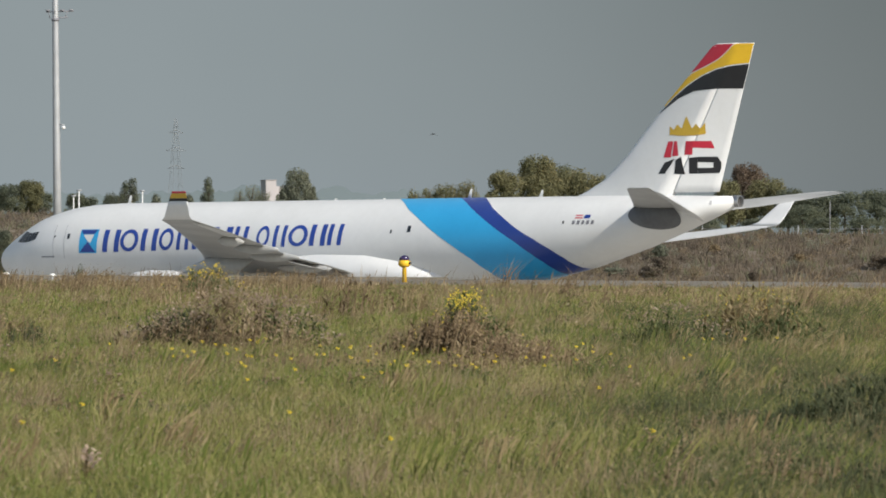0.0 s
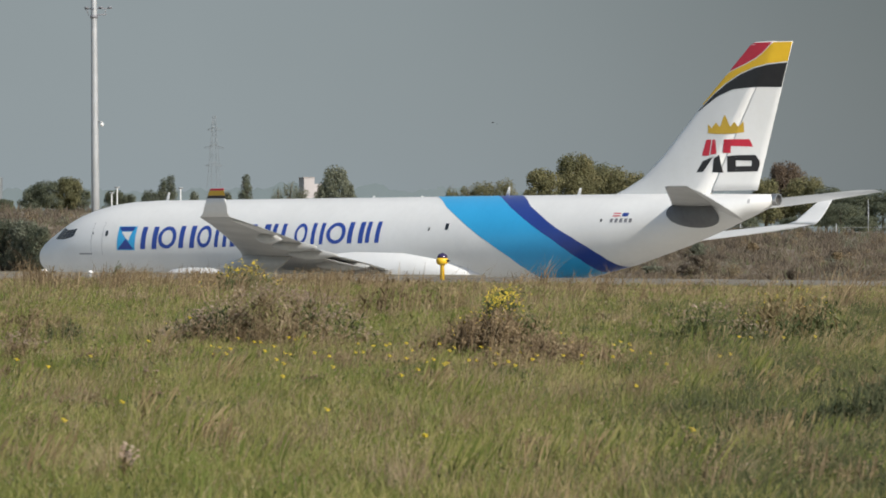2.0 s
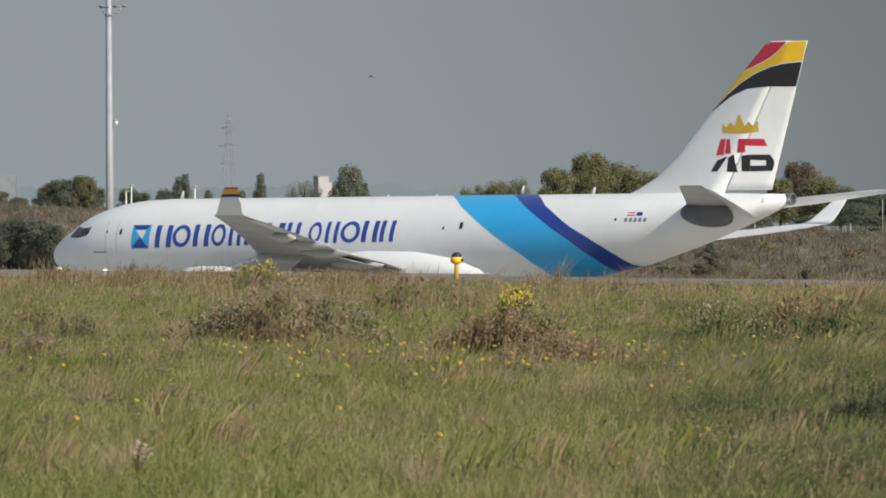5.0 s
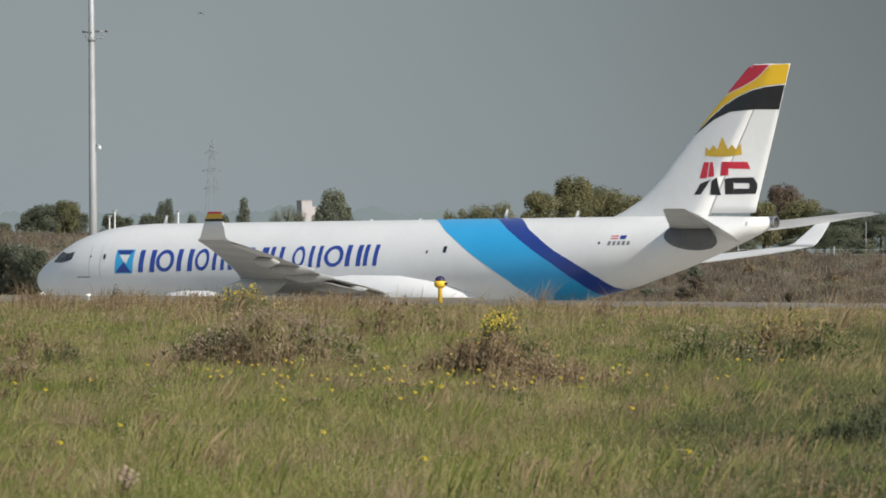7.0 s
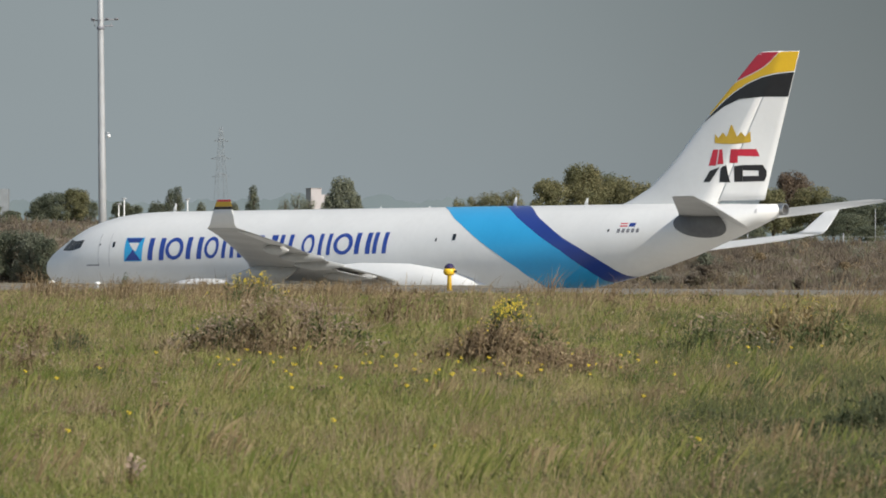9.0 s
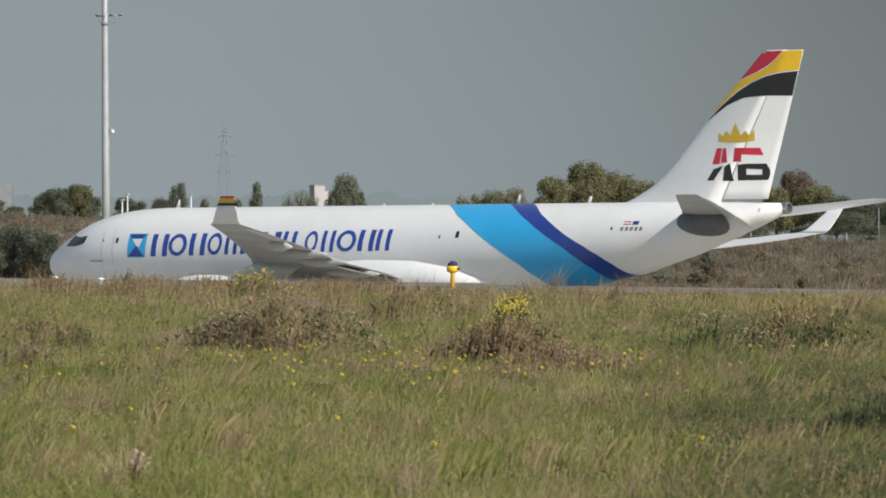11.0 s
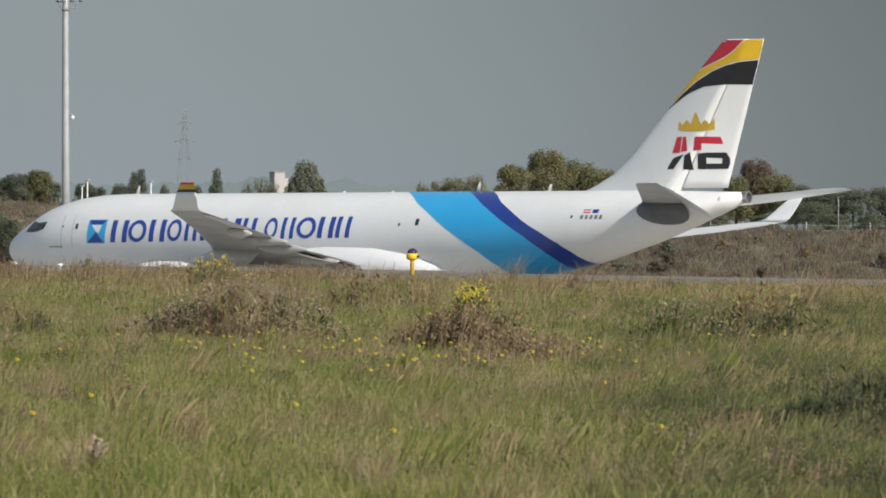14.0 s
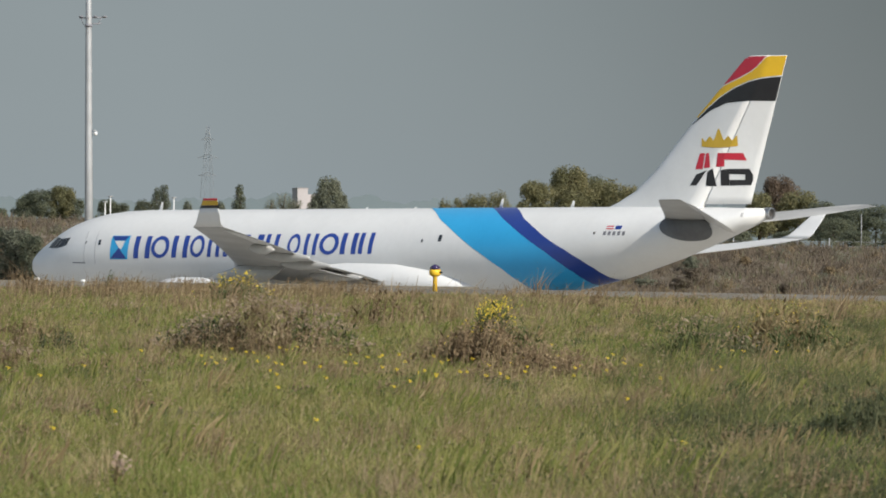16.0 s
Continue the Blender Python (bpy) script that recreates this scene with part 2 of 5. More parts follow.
def make_ground():
    ys = np.concatenate([np.array([-300, -100, -30, 0, 15]), np.arange(25, 150, 1.5), [151.9, 152.1, 155, 160, 165.9, 166.3], np.arange(170, 500, 6.0), np.array([520, 600, 700, 900, 1300, 2000, 3200, 4900])])
    xs = np.concatenate([np.array([-2500, -900, -300, -120, -80]), np.arange(-60, 60.1, 1.5), np.array([80, 120, 300, 900, 2500])])
    X, Y = np.meshgrid(xs, ys)
    Z = ground_z(X, Y) + np.where((Y > 20) & (Y < 150), 0.035 * wave(X, Y, 1.1), 0) + np.where((Y > 436) & (Y < 500), 0.22 * wave(X, Y, 0.35, 2.0), 0)
    nx, ny = len(xs), len(ys)
    v = np.stack([X, Y, Z], -1).reshape(-1, 3)
    faces = [(j * nx + i, j * nx + i + 1, (j + 1) * nx + i + 1, (j + 1) * nx + i) for j in range(ny - 1) for i in range(nx - 1)]
    tagged(new("ground", mesh_from("ground", v, faces, SOIL, True)), "rough grassy ground that rises to a taxiway", "ground", kind="structure")
    # bare brown soil sheet of the far bank, just over the ground
    bx, by = np.arange(-60, 60.1, 2.0), np.arange(428, 500.1, 3.0)
    BX, BY = np.meshgrid(bx, by)
    BZ = ground_z(BX, BY) + np.where((BY > 436) & (BY < 500), 0.22 * wave(BX, BY, 0.35, 2.0), 0) + 0.06
    n = len(bx)
    bf = [(j * n + i, j * n + i + 1, (j + 1) * n + i + 1, (j + 1) * n + i) for j in range(len(by) - 1) for i in range(n - 1)]
    tagged(new("bank", mesh_from("bank", np.stack([BX, BY, BZ], -1).reshape(-1, 3), bf, BANKS, True)), "brown earth bank behind the apron", "bank", kind="structure")
    # taxiway along the crest, laid just above the ground
    xs = np.arange(-40, 40.1, 2.0)
    vv, ff = [], []
    for d in (152.6, 156, 161, 165.6):
        for x in xs:
            vv.append((x, d + (0.25 * math.sin(x * 0.7) if d < 153 else 0), float(ground_z(x, d)) + 0.03))
    n = len(xs)
    for j in range(3):
        for i in range(n - 1):
            ff.append((j * n + i, j * n + i + 1, (j + 1) * n + i + 1, (j + 1) * n + i))
    road = new("road", mesh_from("road", vv, ff, CONCRETE, True))
    tagged(road, "worn grey concrete taxiway strip on the crest", "taxiway", kind="structure")
    # unseen apron on which the aircraft stands, pale to bounce light onto its underside
    ap = [(-140, 255, -1.72), (140, 255, -1.72), (140, 425, -1.72), (-140, 425, -1.72)]
    tagged(new("pavement", mesh_from("pavement", ap, [(0, 1, 2, 3)], APRON)), "grey concrete apron under the parked aircraft", "apron", kind="structure")
    bm = box(-16, 1.55, 164.2, 165.4, 1.1, 1.36, 0.03)
    for ve in bm.verts:
        ve.co.z -= 0.0055 * min(0.0, ve.co.x)
    kerb_mesh = bpy.data.meshes.new("concrete_kerb")
    bm.to_mesh(kerb_mesh)
    bm.free()
    kerb_mesh.materials.append(CONCRETE)
    tagged(new("kerb", kerb_mesh), "low grey concrete edge along the taxiway", "kerb", kind="structure")


make_ground()

# ---- aircraft ----
# stations from the nose: top, bottom, half width
HULL = np.array([(0.3, 4.02, 3.9, 0.07), (0.45, 4.4, 3.52, 0.42), (0.8, 4.74, 3.16, 0.82), (1.3, 5.08, 2.88, 1.18), (2.0, 5.46, 2.56, 1.56), (2.8, 5.88, 2.33, 1.86),
                 (3.6, 6.3, 2.18, 2.12), (4.6, 6.72, 2.05, 2.37), (5.7, 7.05, 1.97, 2.56), (7.2, 7.36, 1.92, 2.73), (9, 7.55, 1.9, 2.82), (11, 7.62, 1.9, 2.82), (40, 7.62, 1.9, 2.82),
                 (43, 7.62, 2.03, 2.8), (46, 7.62, 2.4, 2.74), (50, 7.62, 3.25, 2.5), (54, 7.60, 4.4, 2.05), (57, 7.56, 5.45, 1.55), (59, 7.51, 6.2, 1.05), (60.7, 7.48, 6.85, 0.36)])


def hull(x):
    return [float(np.interp(x, HULL[:, 0], HULL[:, k])) for k in (1, 2, 3)]


def skin(x, z, off=0.012):
    """A point on the left side of the hull at station x and height z."""
    t, b, h = hull(x)
    c, v = (t + b) / 2, (t - b) / 2
    s = max(-1.0, min(1.0, (z - c) / v))
    a = math.asin(s)
    return Vector((x, -(h + off) * math.cos(a), c + (v + off) * math.sin(a)))


def skin_a(x, deg, off=0.012):
    t, b, h = hull(x)
    c, v, a = (t + b) / 2, (t - b) / 2, radians(deg)
    return Vector((x, -(h + off) * math.cos(a), c + (v + off) * math.sin(a)))


def patch(corners, place, n=6):
    """A thin painted sheet between four (along, up) corners, laid on a surface."""
    bm = bmesh.new()
    (a, b, c, d), grid = [Vector((*p, 0)) for p in corners], []
    for j in range(n + 1):
        v = j / n
        grid.append([bm.verts.new(place(*(a.lerp(b, i / n).lerp(d.lerp(c, i / n), v)).xy)) for i in range(n + 1)])
    for j in range(n):
        for i in range(n):
            bm.faces.new((grid[j][i], grid[j][i + 1], grid[j + 1][i + 1], grid[j + 1][i]))
    return bm


def band(lo, hi, place, x0, x1, n=24, rows=4):
    """A sheet between two curves over a stretch."""
    bm, grid = bmesh.new(), []
    for i in range(n + 1):
        x = x0 + (x1 - x0) * i / n
        l, h = lo(x), hi(x)
        grid.append([bm.verts.new(place(x, l + (h - l) * j / rows)) for j in range(rows + 1)])
    for i in range(n):
        for j in range(rows):
            bm.faces.new((grid[i][j], grid[i + 1][j], grid[i + 1][j + 1], grid[i][j + 1]))
    return bm


def foil(x0, y, z0, chord, thick, drop=0.0, n=9, upright=False):
    """One closed section, leading edge at x0."""
    pts = []
    for side in (1, -1):
        for k in range(n):
            u = 0.5 - 0.5 * math.cos(math.pi * k / (n - 1))
            if side > 0:
                u = 1 - u
            if side < 0 and k == 0:
                continue
            t = thick * chord * 2.6 * (0.2969 * math.sqrt(u) - 0.126 * u - 0.3516 * u * u + 0.2843 * u ** 3 - 0.1015 * u ** 4) * side * 0.75
            pts.append((x0 + u * chord, y + t, z0) if upright else (x0 + u * chord, y, z0 - drop * u + t))
    return pts[:-1]


WING = ((2.2, 20.6, 3.3, 12.8, 0.12, 0.5), (6.0, 23.6, 3.75, 10.2, 0.115, 0.3), (10.0, 26.9, 4.2, 7.3, 0.105, 0.22), (18.0, 32.9, 5.0, 5.2, 0.095, 0.10), (25.0, 38.0, 5.65, 3.4, 0.09, 0.05), (28.9, 40.6, 6.05, 2.4, 0.085, 0.02))


def wing_at(y, side=-1):
    sag = 0.0 if side < 0 else 0.28 * math.sin(math.pi * min(1.0, y / 29.0))
    out = [float(np.interp(y, [w[0] for w in WING], [w[k] for w in WING])) for k in range(1, 6)]
    out[1] -= sag
    return out


def make_wing(plane, side):
    rings = []
    for y in (2.2, 4, 6, 8, 10, 14, 18, 21.5, 25, 27, 28.9):
        x, z, c, t, d = wing_at(y, side)
        rings.append(foil(x, side * y, z, c, t, d))
    wing = part("wing", loft(rings), GREY, plane, "grey swept wing, upper skin white or grey by side")
    # winglet, canted outwards, banded at the top
    span = ((0.0, 40.62, 2.38, 28.9, 6.05), (0.2, 41.1, 1.95, 29.2, 6.2), (0.62, 41.75, 1.58, 29.66, 6.9), (1.0, 42.5, 1.05, 30.1, 7.66))
    def lets(a, b):
        out = []
        for k in range(5):
            u = a + (b - a) * k / 4
            x, c, y, z = [float(np.interp(u, [s[0] for s in span], [s[j] for s in span])) for j in range(1, 5)]
            out.append([(p[0], side * y + side * (p[1] - side * y) , z) for p in foil(x, side * y, z, c, 0.07, upright=True)])
        return out
    let = part("winglet", loft(lets(0, 0.72 if side < 0 else 1.0)), PALE if side < 0 else WHITE, wing, "upswept pale winglet")
    if side < 0:
        part("winglet_band", loft(lets(0.722, 0.80)), BLACK, let)
        part("winglet_band", loft(lets(0.802, 0.94)), GOLD, let)
        part("winglet_tip", loft(lets(0.942, 1.0)), RED, let)
    # flap track fairings hang under the trailing edge
    for y, ln in ((6.6, 5.2), (12.3, 4.8), (16.4, 4.2), (20.6, 2.4))[:4 if side < 0 else 3]:
        x, z, c, t, d = wing_at(y, side)
        ring = []
        for u, r in ((0, 0.04), (0.12, 0.2), (0.4, 0.34), (0.7, 0.28), (0.92, 0.12), (1, 0.03)):
            ring.append([(x + c * 0.62 + u * ln * 0.85, side * y + r * 0.75 * math.cos(a), z - d * 0.7 - 0.28 - 0.10 * u + r * math.sin(a)) for a in (k * math.pi / 5 for k in range(10))])
        part("flap_fairing", loft(ring), GREY, wing)
    # flaps and aileron, slightly drooped
    for name, y0, y1, droop in (("inner_flap", 3.0, 9.7, 0.4 if side < 0 else 0.0), ("outer_flap", 10.3, 20.4, 0.10 if side < 0 else 0.0), ("aileron", 20.8, 27.6, 0.10 if side < 0 else 0.0)):
        ring = []
        for y in np.linspace(y0, y1, 5):
            x, z, c, t, d = wing_at(y, side)
            cc = c * 0.30
            ring.append(foil(x + c * 0.76, side * y, z - d * 0.76 - 0.03, cc, 0.10, droop + d * 0.26))
        part(name, loft(ring), (WHITE if side > 0 else PALE) if name == "aileron" else GREY, wing)
    # upper skin: right white, left greyed, its shade put into the colour
    ring = []
    for y in np.linspace(2.6, 28.5, 12):
        x, z, c, t, d = wing_at(y, side)
        f = foil(x, side * y, z + 0.006, c, t, d)
        ring.append([p for p in f[:9]])
    bm = bmesh.new()
    rows = [[bm.verts.new(p) for p in r] for r in ring]
    for a, b in zip(rows, rows[1:]):
        for i in range(len(a) - 1):
            bm.faces.new((a[i], a[i + 1], b[i + 1], b[i]))
    part("upper_skin", bm, GREY if side < 0 else WHITE, wing)
    # engine on its pylon
    def rnd(x, r, z=1.68, n=24):
        return [(x + 3.2, side * 9.37 + r * math.cos(2 * math.pi * k / n), z + r * math.sin(2 * math.pi * k / n)) for k in range(n)]
    eng = part("engine", loft([rnd(17.6, 1.18), rnd(17.45, 1.3), rnd(17.7, 1.42), rnd(18.8, 1.52), rnd(20.6, 1.5), rnd(22.0, 1.3), rnd(22.6, 1.12), rnd(22.55, 1.05), rnd(19.5, 1.1)]), WHITE, plane, "white turbofan engine under the wing")
    part("exhaust_cone", loft([rnd(22.0, 0.85), rnd(23.6, 0.7), rnd(24.6, 0.45), rnd(25.3, 0.1)]), SOOT, eng)
    part("fan", loft([rnd(18.4, 1.15), rnd(18.2, 0.3), rnd(17.8, 0.05)]), SOOT, eng)
    part("engine_pylon", loft([foil(23.2, side * 9.37, 2.9, 6.0, 0.06, upright=True), foil(26.9, side * 9.37, 3.95, 4.0, 0.06, upright=True)]), GREY, eng)


def make_gear(plane):
    for name, x, y, rows in (("nose_gear", 6.7, 0.0, 1), ("main_gear", 32.0, -5.34, 2), ("main_gear", 32.0, 5.34, 2)):
        leg = part(name, tube([(x, y, 3.0), (x, y, 0.75)], [0.2, 0.14], 10), METAL, plane)
        for k in range(rows):
            for s in (-1, 1):
                xx, w = x + (k - (rows - 1) / 2) * 1.98, 0.22 if rows == 1 else 0.27
                r, yy = (0.53 if rows == 1 else 0.70), y + s * (0.36 if rows == 1 else 0.70)
                bm = bmesh.new()
                prof = ((0.55, w), (0.86, w), (1.0, w * 0.6), (1.0, -w * 0.6), (0.86, -w), (0.55, -w))
                loft([[(xx + r * q * math.cos(a), yy + o, r + r * q * math.sin(a)) for a in (2 * math.pi * i / 20 for i in range(20))] for q, o in prof], True, bm)
                wh = part("tyre", bm, RUBBER, leg)
                part("rim", tube([(xx, yy - w * 0.8, r), (xx, yy + w * 0.8, r)], [r * 0.5, r * 0.5], 14), METAL, wh)
        if rows == 2:
            part("bogie_beam", tube([(x - 1.0, y, 0.72), (x + 1.0, y, 0.72)], [0.13, 0.13]), METAL, leg)


# fin: leading edge, hinge and trailing edge against height
FIN_Z = (7.3, 7.9, 8.6, 10.0, 12.86, 16.45, 16.62)
FIN_LE = (47.9, 49.42, 50.8, 52.45, 55.22, 58.92, 59.35)
RUDDER_TURN = math.tan(radians(11))


def fin_le(z):
    return float(np.interp(z, FIN_Z, FIN_LE))


def hinge(z):
    return 56.16 + (z - 7.93) * 0.535


def fin_te(z):
    return 59.02 + (z - 7.82) * 0.324


def fin_half(x, z):
    c = fin_te(z) - max(fin_le(z), fin_le(10.0) - 2.0)
    u = max(0.0, min(1.0, (x - fin_le(z)) / (fin_te(z) - fin_le(z))))
    return 0.036 * c * (math.sqrt(u) * 1.9 * (1 - u) + 0.25 * u * (1 - u)) + 0.006


def fin_side(x, z, off=0.014):
    x = min(x, fin_te(z) - 0.012)
    h = hinge(z)
    return Vector((x, -fin_half(x, z) - off + max(0.0, x - h) * RUDDER_TURN, z))


def make_fin(plane):
    def rings(a, b, zs, turn):
        out = []
        for z in zs:
            l, r = a(z), b(z)
            xs = [l + (r - l) * (k / 8) ** 1.6 for k in range(9)]
            left = [fin_side(x, z, 0.0) for x in xs]
            right = [Vector((x, fin_half(x, z) + max(0.0, x - hinge(z)) * RUDDER_TURN, z)) for x in xs[::-1]]
            out.append(left + right)
        return out
    zs = [7.3, 7.6, 7.9, 8.25, 8.6, 9.2, 10.0, 11, 12, 12.86, 14, 15, 16, 16.45, 16.62]
    fin = part("fin", loft(rings(fin_le, lambda z: hinge(z) - 0.02, zs, 0)), WHITE, plane, "tall white tail fin with painted bands")
    rud = part("rudder", loft(rings(lambda z: hinge(z) + 0.02, fin_te, [7.75] + zs[3:-2] + [16.6], 1)), WHITE, plane, "white rudder turned slightly away")
    curve = lambda xs, zz: (lambda x: float(np.interp(x, xs, zz)))
    le = lambda x: float(np.interp(x, FIN_LE, FIN_Z))
    lo = curve((55.0, 56.5, 57.7, 59.3, 61.5), (12.5, 13.4, 13.82, 13.92, 13.88))
    mid = curve((55.0, 56.2, 57.2, 58.2, 59.3, 60.3, 61.8), (12.52, 13.5, 14.17, 14.68, 15.06, 15.25, 15.38))
    top = curve((56.0, 57.4, 58.6, 59.4, 59.9, 60.3, 60.65, 61.8), (13.9, 14.85, 15.28, 15.62, 15.95, 16.3, 16.57, 16.57))
    part("fin_band", band(lo, lambda x: min(mid(x), le(x) - 0.02), fin_side, 55.02, 61.9, 44), BLACK, fin, "black painted band")
    part("fin_band", band(lambda x: mid(x) + 0.07, lambda x: max(mid(x) + 0.071, min(top(x), le(x) - 0.02)), fin_side, 55.4, 62.2, 46), YELLOW, fin, "yellow painted band")
    part("fin_band", band(lambda x: top(x) + 0.06, lambda x: max(top(x) + 0.061, min(16.57, le(x) - 0.02)), fin_side, 57.45, 60.62, 30), RED, fin, "red painted band")
    # crown and emblem as plain shapes
    peak = curve((55.84, 56.15, 56.45, 56.75, 57.1, 57.5, 57.8, 58.1, 58.45), (11.78, 11.5, 11.85, 11.55, 12.35, 11.55, 11.85, 11.55, 11.9))
    part("emblem", band(lambda x: 11.14 + 0.05 * (x - 57.1) ** 2, peak, fin_side, 55.86, 58.44, 36), GOLD, fin, "gold crown-shaped emblem")
    for mt, cs in ((RED, ((55.42, 9.86), (55.95, 9.86), (56.12, 10.82), (55.75, 10.82))), (RED, ((56.05, 9.92), (56.5, 9.96), (56.42, 10.82), (56.2, 10.82))), (RED, ((56.95, 10.0), (57.5, 10.0), (57.55, 10.82), (57.05, 10.82))), (RED, ((57.52, 10.42), (58.92, 10.36), (58.75, 10.8), (57.55, 10.82))),
                   (BLACK, ((55.03, 8.88), (55.5, 8.88), (56.25, 9.78), (55.5, 9.55))), (BLACK, ((56.2, 8.86), (56.95, 8.82), (56.7, 9.9), (56.3, 9.7))), (BLACK, ((57.2, 8.86), (57.75, 8.86), (57.8, 9.86), (57.25, 9.8))),
                   (BLACK, ((57.76, 8.86), (59.1, 8.88), (59.25, 9.2), (57.77, 9.2))), (BLACK, ((57.79, 9.55), (59.27, 9.5), (59.05, 9.86), (57.8, 9.86))), (BLACK, ((58.75, 9.2), (59.25, 9.2), (59.27, 9.5), (58.78, 9.54)))):
        part("emblem_bar", patch(cs, fin_side), mt, fin)


def make_stab(plane, side):
    ring, trail = [], []
    # across, leading edge, height, fixed chord, thickness, droop, elevator chord
    for y, x, z, c, t, d, e in ((0.8, 53.6, 6.80, 3.1, 0.12, 0.08, 2.3), (3, 55.2, 7.02, 2.95, 0.11, 0.06, 1.95), (6, 57.25, 7.38, 2.4, 0.10, 0.04, 1.5), (9.3, 59.5, 7.80, 1.75, 0.085, 0.02, 0.9), (9.72, 59.95, 7.85, 1.45, 0.07, 0.01, 0.55)):
        ring.append(foil(x, side * y, z, c, t, d))
        trail.append(foil(x + c - 0.06, side * y, z - d + 0.02, e, 0.10, (0.36 if side < 0 else 0.06) * e))
    st = part("horizontal_stabilizer", loft(ring), GREY, plane, "swept grey tailplane half")
    bm = bmesh.new()
    rows = [[bm.verts.new((p[0], p[1], p[2] + 0.006)) for p in r[:9]] for r in ring]
    for a, b in zip(rows, rows[1:]):
        for i in range(8):
            bm.faces.new((a[i], a[i + 1], b[i + 1], b[i]))
    # left white, right grey: each half's brightness in the sun is painted
    part("upper_skin", bm, WHITE if side < 0 else GREY, st)
    part("elevator", loft(trail[:4]), WHITE if side < 0 else GREY, st, "white drooping elevator" if side < 0 else "elevator greyed down on the far side")


def make_aircraft():
    base = Matrix.Translation((-3.4, 337.5, -1.72)) @ pose(0, 0, 0, 0, 0, -39.6) @ pose(0, 0, 0, 0, -0.25, 0) @ Matrix.Translation((-30, 0, 0))
    plane = thing("cargo_aircraft", base, "white twin-engine cargo jet with blue stripes, parked on the apron", "aircraft")
    xs = sorted(set(list(HULL[:, 0]) + list(np.arange(10, 60, 1.0)) + [0.35, 0.6, 1.0, 1.65, 2.4, 3.2, 4.1, 5.1, 6.4, 8.0]))
    rings = []
    for x in xs:
        t, b, h = hull(x)
        c, v = (t + b) / 2, (t - b) / 2
        rings.append([(x, h * math.cos(a), c + v * math.sin(a)) for a in (2 * math.pi * k / 56 for k in range(56))])
    body = part("fuselage", loft(rings), WHITE, plane, "white rounded fuselage")
    # belly fairing
    rings = []
    for x, z, h, v in ((16.6, 2.4, 0.4, 0.3), (17.4, 2.5, 1.7, 0.75), (20, 2.65, 2.9, 1.5), (24, 2.75, 3.25, 1.75), (30, 2.98, 3.4, 2.0), (34, 2.98, 3.32, 1.95), (36.8, 2.82, 3.1, 1.6), (38.8, 2.62, 2.6, 1.1), (40.2, 2.45, 1.7, 0.6)):
        rings.append([(x, h * math.cos(a), z + v * math.sin(a)) for a in (2 * math.pi * k / 40 for k in range(40))])
    part("belly_fairing", loft(rings), WHITE, plane)
    # two stripes sweeping down round the rear hull
    DEG = (90, 78, 65, 48, 20, -4, -22, -40, -58, -80, -95)
    E1 = (34.6, 35.2, 35.95, 36.9, 39.1, 41.15, 42.5, 43.4, 43.95, 44.4, 44.6)
    E2 = (39.5, 40.1, 40.85, 41.9, 44.05, 45.95, 46.9, 47.6, 47.95, 48.1, 48.15)
    E3 = (41.3, 42.0, 42.7, 43.55, 45.55, 47.35, 48.4, 49.1, 49.45, 49.7, 49.75)
    for name, mt, a, b in (("livery_stripe", CYAN, E1, E2), ("livery_stripe", NAVY, E2, E3)):
        bm, grid = bmesh.new(), []
        for k in range(61):
            g = 90 - 185 * k / 60
            x0, x1 = float(np.interp(-g, [-q for q in DEG], a)), float(np.interp(-g, [-q for q in DEG], b))
            grid.append([bm.verts.new(skin_a(x0 + (x1 - x0) * i / 8, g)) for i in range(9)])
        for r, s in zip(grid, grid[1:]):
            for i in range(8):
                bm.faces.new((r[i], r[i + 1], s[i + 1], s[i]))
        part(name, bm, mt, body, "light blue sweeping stripe" if mt is CYAN else "navy blue sweeping stripe")
    # company mark and lettering as plain shapes
    logo = part("company_mark", patch(((9.72, 4.36), (11.28, 4.36), (11.40, 5.9), (9.78, 5.9)), skin), CYAN, body, "square blue and white mark")
    far = lambda x, z: skin(x, z, 0.024)
    part("mark_field", patch(((9.8, 4.42), (10.5, 5.1), (11.2, 4.42), (10.5, 4.42)), far), NAVY, logo)
    part("mark_field", patch(((10.05, 5.6), (11.05, 5.6), (11.3, 5.86), (9.84, 5.86)), far), NAVY, logo)
    part("mark_field", patch(((10.5, 5.12), (10.75, 5.0), (11.02, 5.56), (10.08, 5.56)), far), WHITE, logo)
    def ring(x0, x1, lo, hi):
        bm, rows = bmesh.new(), []
        for k in range(29):
            a = 2 * math.pi * k / 28
            rows.append([])
            for q in (1.0, 0.82, 0.65):
                cx, cz = q * (x1 - x0) / 2 * math.cos(a), (q + 0.06 * (1 - q)) * (hi - lo) / 2 * math.sin(a)
                rows[-1].append(bm.verts.new(skin((x0 + x1) / 2 + cx * (1 if q == 1 else 0.95) + 0.1 * cz, (lo + hi) / 2 + cz)))
        for r, t in zip(rows, rows[1:]):
            for i in (0, 1):
                bm.faces.new((r[i], r[i + 1], t[i + 1], t[i]))
        return bm
    for x0, x1, rounded in ((11.85, 13.27, 0), (13.37, 14.95, 1), (15.2, 16.56, 0), (16.78, 18.0, 1), (18.3, 19.32, 0), (19.66, 20.92, 0), (21.21, 22.94, 0), (23.18, 24.28, 0), (25.09, 26.14, 1), (26.49, 27.51, 0), (27.75, 29.34, 1), (29.53, 30.82, 0), (31.03, 32.16, 0)):
        k = (x0 - 11.85) / 20.0
